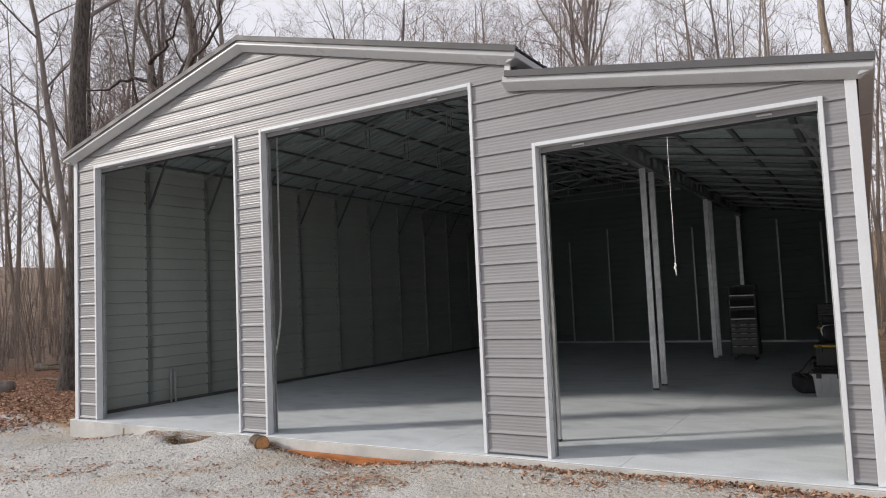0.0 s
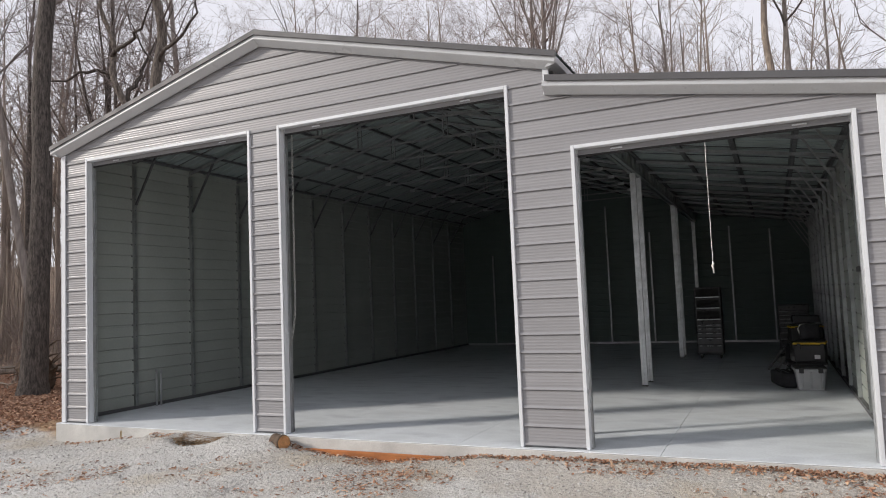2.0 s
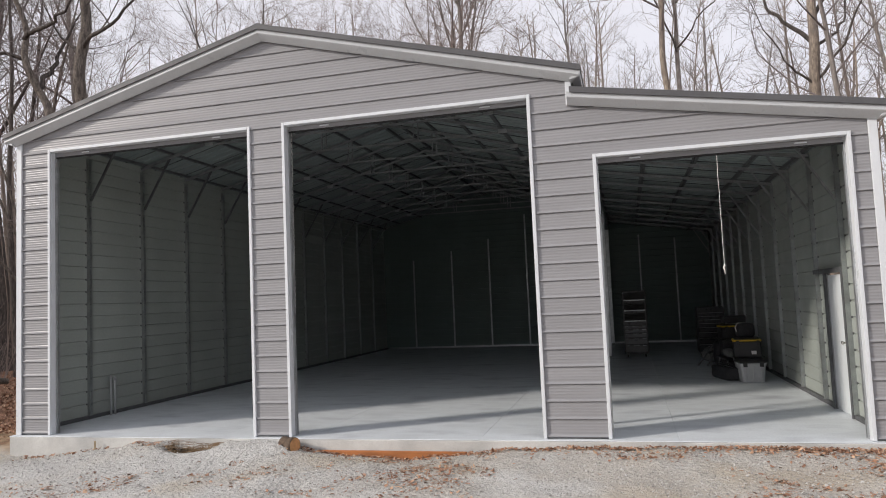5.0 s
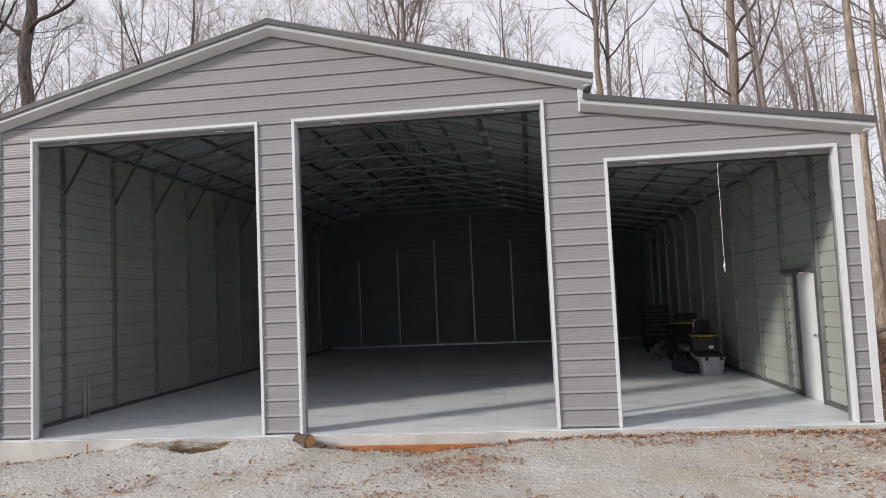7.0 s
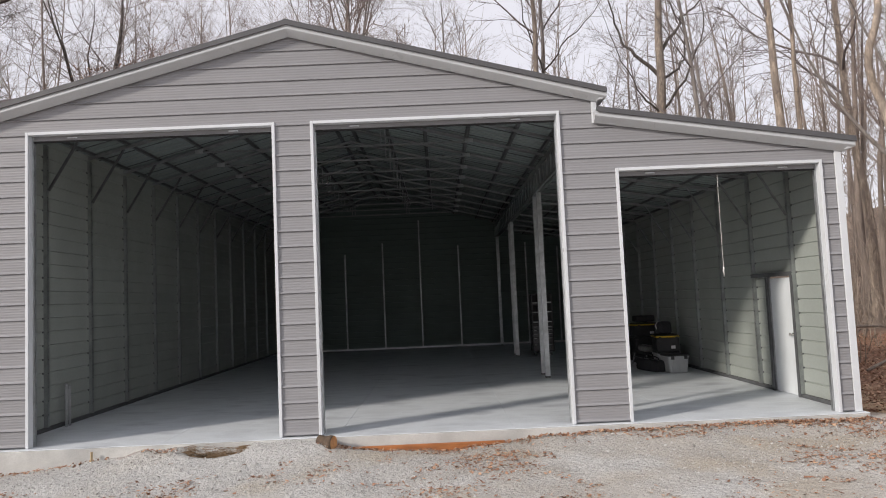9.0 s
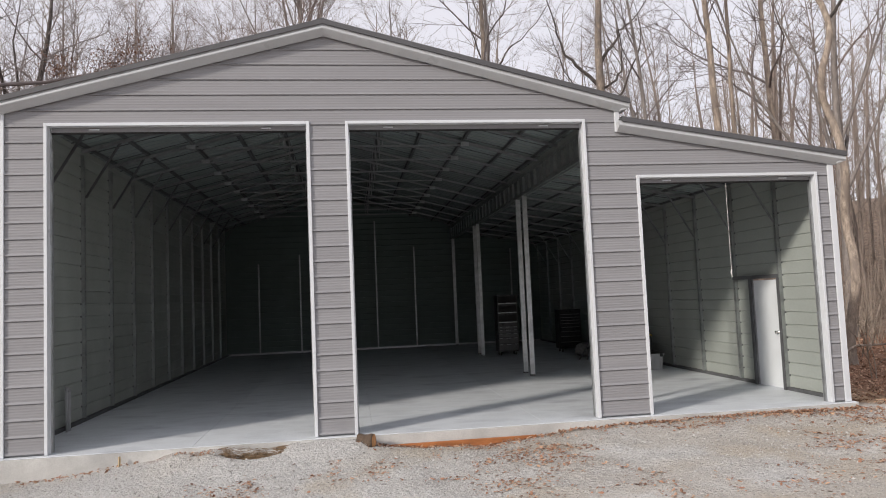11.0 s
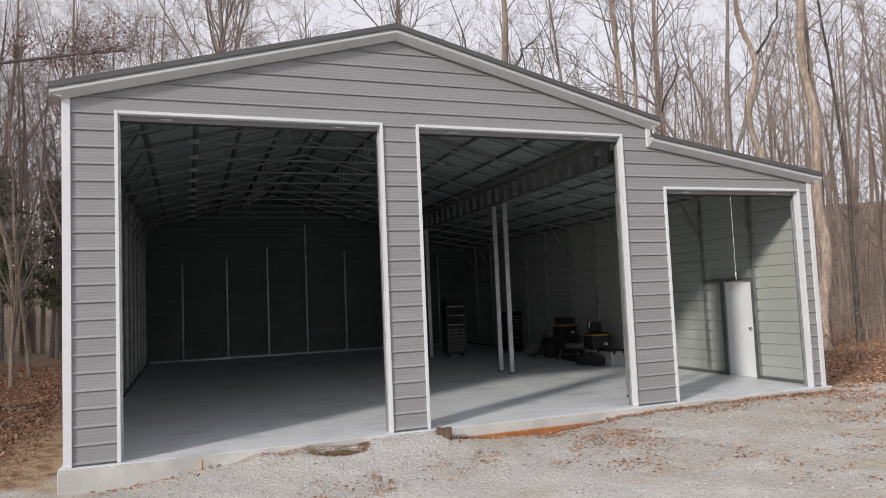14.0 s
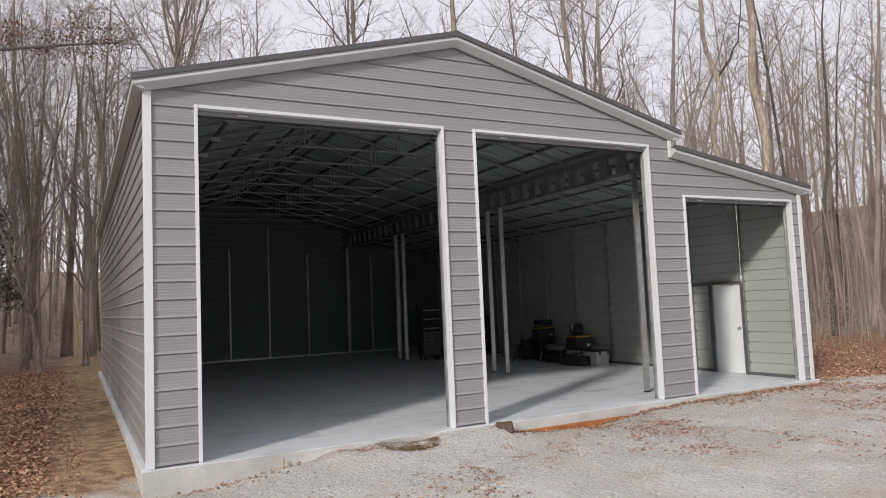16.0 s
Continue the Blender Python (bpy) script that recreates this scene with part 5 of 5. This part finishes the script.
def leafy_limb(tree, at):
    """A long low limb reaching over the roof, with some withered leaves still on it."""
    rnd = random.Random(8)
    nr = np.random.RandomState(8)
    w, v, f = Wood(), [], []
    o = Vector(at)
    pts = [Vector(p) - o for p in ((-4.35, 6.2, 7.0), (-3.4, 6.7, 7.3), (-2.2, 7.2, 7.55), (-1.0, 7.6, 7.95), (0.0, 7.8, 8.2), (0.6, 7.9, 8.55))]
    w.limb(pts, [0.07, 0.05, 0.038, 0.028, 0.018, 0.008], 6)
    for i in range(34):
        k = rnd.randint(1, 4)
        s0 = pts[k].lerp(pts[k + 1], rnd.random())
        q = wander(rnd, s0, side_way(rnd, (pts[k + 1] - pts[k]).normalized(), rnd.uniform(0.5, 1.1)) + Vector((0, 0, 0.6)), rnd.uniform(0.5, 1.3), 4, 0.2, 0.05)
        w.limb(q, [0.012, 0.010, 0.008, 0.006, 0.003], 4)
        for j in range(5):
            e = rnd.randint(1, 3)
            q2 = wander(rnd, q[e], side_way(rnd, (q[e + 1] - q[e]).normalized(), 0.8), rnd.uniform(0.2, 0.5), 2, 0.2, 0)
            w.limb(q2, [0.006, 0.005, 0.002], 3)
            if k in (2, 3) and i % 3 != 0:
                for m in range(24):
                    p = q2[rnd.randint(0, 2)]
                    add_leaf(v, f, nr, p.x + rnd.gauss(0, 0.10), p.y + rnd.gauss(0, 0.10), p.z - 0.04 + rnd.gauss(0, 0.06), rnd.uniform(0.016, 0.036), 0.9)
    ob = new("limb", w.mesh("limb", TWIG))
    ob.parent = tree
    s = Shape()
    s.v, s.f, s.m = v, f, [0] * len(f)
    part("withered_leaves", s, OAK_LEAVES, tree, "withered brown leaves still on the limb")


made = {}
for kind, seed, (x, y), bark, label, extra in HEROES:
    kw = {**KINDS[kind], **extra}
    made.setdefault(kind, []).append(bare_tree(label, seed, (x, y, gz(x, y)), bark, TWIG_RED if kind == "bushy" else TWIG, 0.0 if "spine" in kw else seed * 37.0, **kw))
leafy_limb(made["crooked"][0], (-4.3, 6.2, gz(-4.3, 6.2)))
for kind, seed, bark, twig in (("slim", 21, BARK_GREY, TWIG), ("tall", 22, BARK_TAN, TWIG), ("bushy", 23, BARK_GREY, TWIG_RED), ("young", 24, BARK_GREY, TWIG_RED), ("forked", 25, BARK_TAN, TWIG)):
    x, y = {21: (8.0, 27.0), 22: (25.9, 20.4), 23: (9.6, 24.5), 24: (21.5, 9.0), 25: (-8.0, 28.0)}[seed]
    made.setdefault(kind, []).append(bare_tree("bare grey tree in the winter forest", seed, (x, y, gz(x, y)), bark, twig, seed * 11.0, **KINDS[kind]))

rnd = random.Random(77)
taken = [h[2] for h in HEROES] + [(8.0, 27.0), (25.9, 20.4), (9.6, 24.5), (21.5, 9.0), (-8.0, 28.0)]
pool = [(t, k) for k, ts in made.items() for t in ts if k not in ("crooked", "oak") and "thick dark" not in t["label"] and not any(w in t["label"] for w in ("limbs", "fan", "many", "haze"))]
placed = 0
while placed < 46:
    a, r = rnd.uniform(-0.12 * math.pi, 1.12 * math.pi), rnd.uniform(14, 52) ** 1.0
    x, y = 6.4 + r * math.cos(a), 3 + r * math.sin(a)
    if -5.0 < x < WL + 4.5 and y < L + 3.5 or y < 0.5 and -8 < x < 22:
        continue
    if x < 0 and -11.0 < y - 0.64 * x < 3.0:      # the open side from which the low sun reaches the yard
        continue
    if -13 < x < 3 and 16 < y < 46:
        continue
    if 6 < x < 25 and y < 15 or -14 < x < 0 and -8 < y < 13:
        continue
    if any(math.hypot(x - p, y - q) < 1.7 for p, q in taken):
        continue
    taken.append((x, y))
    t, k = pool[rnd.randrange(len(pool))]
    c = copy_thing(t, pose(x, y, gz(x, y), 0, 0, rnd.uniform(0, 360)) @ Matrix.Scale(rnd.uniform(0.8, 1.15), 4))
    c["label"] = "bare grey tree in the winter forest"
    placed += 1
# unseen trees added in a thin line behind the camera, for reflections and closing the yard
for x, y in ((20, -26), (26, -16), (12, -32), (3, -34), (30, -6), (16, -38), (24, -34)):
    t, k = pool[rnd.randrange(len(pool))]
    c = copy_thing(t, pose(x, y, gz(x, y), 0, 0, rnd.uniform(0, 360)))
    c["label"] = "bare grey tree across the yard"


def far_woods():
    """Distant stand of bare trunks and brush, one soft mass."""
    rnd = random.Random(9)
    w = Wood()
    n = 0
    while n < 760:
        a, r = rnd.uniform(-0.2 * math.pi, 1.2 * math.pi), 30 + 70 * rnd.random() ** 1.5
        x, y = 6.4 + r * math.cos(a), 3 + r * math.sin(a)
        if x < 0 and -11.0 < y - 0.64 * x < 3.0:
            continue
        z = gz(x, y)
        h = rnd.uniform(12, 22)
        p = wander(rnd, (x, y, z - 0.3), (rnd.gauss(0, 0.04), rnd.gauss(0, 0.04), 1), h, 4, 0.04, 0.03)
        r0 = rnd.uniform(0.09, 0.22)
        w.limb(p, [r0, r0 * 0.85, r0 * 0.6, r0 * 0.35, 0.02], 5)
        for b in range(28):
            f = 0.25 + 0.74 * rnd.random()
            i = min(3, int(f * 4))
            s0 = p[i].lerp(p[i + 1], f * 4 - i)
            ln = h * 0.22 * (1.2 - 0.8 * f) * rnd.uniform(0.5, 1.3)
            q = wander(rnd, s0, side_way(rnd, Vector((0, 0, 1)), rnd.uniform(0.5, 1.0)), ln, 2, 0.15, 0.08)
            w.limb(q, [0.026, 0.018, 0.004], 3)
            for e in range(3):
                q2 = wander(rnd, q[1].lerp(q[2], rnd.random()), side_way(rnd, (q[2] - q[1]).normalized(), rnd.uniform(0.4, 0.9)), ln * rnd.uniform(0.4, 0.8), 1, 0.1, 0.05)
                w.limb(q2, [0.015, 0.004], 3)
        n += 1
    tagged(new("far_woods", w.mesh("far_woods", FAR_WOOD)), "distant grey-brown bare winter forest", "forest", kind="stuff")


far_woods()


def thicket():
    """Saplings packed between the trees, which close the view into the wood."""
    rnd = random.Random(15)
    w = Wood()
    n = 0
    while n < 4200:
        a, r = rnd.uniform(-0.15, 1.15) * math.pi, 17 + 48 * rnd.random() ** 0.8
        x, y = 6.4 + r * math.cos(a), 6 + r * math.sin(a)
        if x < 0 and -11.0 < y - 0.64 * x < 3.0 or -4.0 < x < WL + 4.0 and y < L + 3.0 or y < 2.0 and -4 < x < 20 or -8 < x < 1 and y < 38:
            continue
        z, h = gz(x, y), rnd.uniform(2.5, 8.5)
        p = wander(rnd, (x, y, z - 0.1), (rnd.gauss(0, 0.08), rnd.gauss(0, 0.08), 1), h, 3, 0.07, 0.03)
        w.limb(p, [0.026, 0.02, 0.013, 0.004], 3)
        for e in range(8):
            i = rnd.randint(0, 2)
            q = wander(rnd, p[i].lerp(p[i + 1], 0.3 + 0.7 * rnd.random()), side_way(rnd, Vector((0, 0, 1)), rnd.uniform(0.5, 1.1)), h * rnd.uniform(0.08, 0.25), 1, 0.1, 0.05)
            w.limb(q, [0.011, 0.003], 3)
        n += 1
    tagged(new("thicket", w.mesh("thicket", SAPLING)), "dense leafless saplings filling the wood", "brush", kind="stuff")


thicket()


def undergrowth():
    rnd = random.Random(31)
    left, right = Wood(), Wood()
    n = 0
    while n < 560:
        if n % 2:
            x, y = -2.8 - abs(rnd.gauss(0, 9)), rnd.uniform(4, 32)
        else:
            x, y = WL + 3.2 + abs(rnd.gauss(0, 9)), rnd.uniform(3, 30)
        if n % 5 == 0:
            x, y = rnd.uniform(-12, 26), L + 2.5 + abs(rnd.gauss(0, 6))
        if math.hypot(x + 3, y - 2) < 2.0 or -7 < x < 1 and n % 4:
            n += 1
            continue
        z = gz(x, y)
        w = right if x > WL else left
        if x > WL and n % 3 == 0:
            n += 1
            continue
        for s in range(rnd.randint(2, 4)):
            h = rnd.uniform(0.7, 2.8)
            p = wander(rnd, (x + rnd.gauss(0, 0.12), y + rnd.gauss(0, 0.12), z - 0.05), (rnd.gauss(0, 0.25), rnd.gauss(0, 0.25), 1), h, 4, 0.12, 0.02)
            w.limb(p, [0.013, 0.011, 0.009, 0.006, 0.003], 3)
            for e in range(7):
                i = rnd.randint(1, 3)
                q = wander(rnd, p[i].lerp(p[i + 1], rnd.random()), side_way(rnd, (p[i + 1] - p[i]).normalized(), 0.8), h * rnd.uniform(0.15, 0.4), 2, 0.2, 0.0)
                w.limb(q, [0.006, 0.005, 0.002], 3)
        n += 1
    tagged(new("undergrowth", left.mesh("undergrowth", TWIG_RED)), "thin leafless brush between the trees", "brush", kind="stuff")
    tagged(new("pale_undergrowth", right.mesh("pale_undergrowth", PALE_TWIG)), "thin pale leafless saplings beside the lean-to", "brush", kind="stuff")


undergrowth()


def evergreen(at, seed, h):
    t = thing("evergreen_tree", "dark green cedar among the bare trees", "tree", at, 0, "cedars")
    rnd = random.Random(seed)
    w, v, f = Wood(), [], []
    w.limb([Vector((0, 0, -0.1)), Vector((0.05, 0, h * 0.5)), Vector((0, 0.05, h))], [0.12, 0.07, 0.01], 8)
    nr = np.random.RandomState(seed)
    for b in range(150):
        z = h * (0.28 + 0.70 * rnd.random())
        a, ln = rnd.random() * 6.28, (h - z) * 0.24 * rnd.uniform(0.6, 1.3) + 0.25
        p = wander(rnd, (0, 0, z), (math.cos(a), math.sin(a), 0.15), ln, 3, 0.12, 0.02)
        w.limb(p, [0.02, 0.015, 0.01, 0.004], 3)
        for k in range(60):
            g = 0.25 + 0.75 * rnd.random()
            i = min(2, int(g * 3))
            q = p[i].lerp(p[i + 1], g * 3 - i) + Vector((rnd.gauss(0, 0.12), rnd.gauss(0, 0.12), rnd.gauss(-0.04, 0.08)))
            add_leaf(v, f, nr, q.x, q.y, q.z, rnd.uniform(0.045, 0.09), 0.7)
    ob = new("trunk", w.mesh("trunk", BARK_GREY))
    ob.parent = t
    s = Shape()
    s.v, s.f, s.m = v, f, [0] * len(f)
    part("crown", s, NEEDLES, t)


evergreen((-4.2, 26.5, gz(-4.2, 26.5)), 3, 8.5)
evergreen((-7.0, 29.0, gz(-7.0, 29.0)), 4, 9.5)
evergreen((-5.5, 18.6, gz(-5.5, 18.6)), 6, 10.5)


def forest_floor():
    def fallen(label, pts, r, mat, name="fallen_log"):
        t = thing(name, label, "log", group="fallen wood")
        s = Shape().tube(pts, r, 10)
        part("wood", s, mat, t, smooth=True)

    fallen("brown-grey fallen log in the leaves", [(-9.6, 1.1, 0.04), (-8.2, 1.7, 0.06), (-7.0, 2.45, 0.06)], [0.22, 0.21, 0.19], BARK_GREY)
    fallen("brown-grey fallen log in the leaves", [(-9.5, 4.5, 0.35), (-7.5, 4.9, 0.42), (-5.9, 5.4, 0.30)], [0.12, 0.11, 0.08], BARK_BROWN)
    fallen("pale fallen sapling across the leaves", [(14.6, 6.2, 0.45), (16.2, 6.6, 0.85), (18.2, 7.2, 0.75)], [0.05, 0.045, 0.03], BARK_TAN)
    fallen("pale fallen sapling across the leaves", [(15.8, 4.7, 0.0), (17.1, 5.3, 0.35), (18.6, 5.8, 0.3)], [0.035, 0.03, 0.02], BARK_TAN)
    t = thing("dead_branch", "pale dead branch propped in the leaves", "branch", (-7.4, 4.4, gz(-7.4, 4.4)), 0, "fallen wood")
    rnd = random.Random(12)
    w = Wood()
    for p0, way, ln in (((-0.9, 0.1, 0.1), (0.8, 0.1, 0.55), 2.2), ((-0.6, 0.0, 0.15), (0.5, 0.0, 0.75), 1.7), ((-1.2, -0.2, 0.1), (0.9, -0.1, 0.2), 1.9)):
        q = wander(rnd, p0, way, ln, 7, 0.22, 0.0)
        w.limb(q, [0.035, 0.03, 0.026, 0.022, 0.017, 0.012, 0.008, 0.004], 6)
        for i in range(1, 7):
            q2 = wander(rnd, q[i], side_way(rnd, (q[i] - q[i - 1]).normalized(), 0.8), rnd.uniform(0.25, 0.7), 4, 0.3, 0.0)
            w.limb(q2, [0.012, 0.010, 0.008, 0.006, 0.003], 4)
    ob = new("branch", w.mesh("branch", BARK_TAN))
    ob.parent = t
    t = thing("root_plate", "upturned dark root plate of a fallen tree", "stump", (-6.3, 3.9, gz(-6.3, 3.9)))
    rnd = random.Random(4)
    s = Shape()
    bm = bmesh.new()
    bmesh.ops.create_icosphere(bm, subdivisions=3, radius=0.5)
    for v in bm.verts:
        k = 1 + 0.45 * noise.noise(v.co * 3.1) + 0.2 * noise.noise(v.co * 8.0)
        v.co = Vector((v.co.x * 1.1 * k, v.co.y * 0.7 * k, 0.42 + v.co.z * k * 1.05))
    bm.verts.index_update()
    s.add([v.co for v in bm.verts], [[v.index for v in f.verts] for f in bm.faces])
    bm.free()
    part("soil_ball", s, LOG_BARK, t)
    for i in range(22):
        a = rnd.random() * 6.28
        p = wander(rnd, (0.3 * math.cos(a), 0.2 * math.sin(a), 0.4 + rnd.gauss(0, 0.2)), (math.cos(a), math.sin(a), rnd.gauss(0.2, 0.5)), rnd.uniform(0.4, 0.9), 4, 0.3, 0)
        part("root", Shape().tube(p, [0.04, 0.03, 0.022, 0.015, 0.006], 5), LOG_BARK, t)


forest_floor()
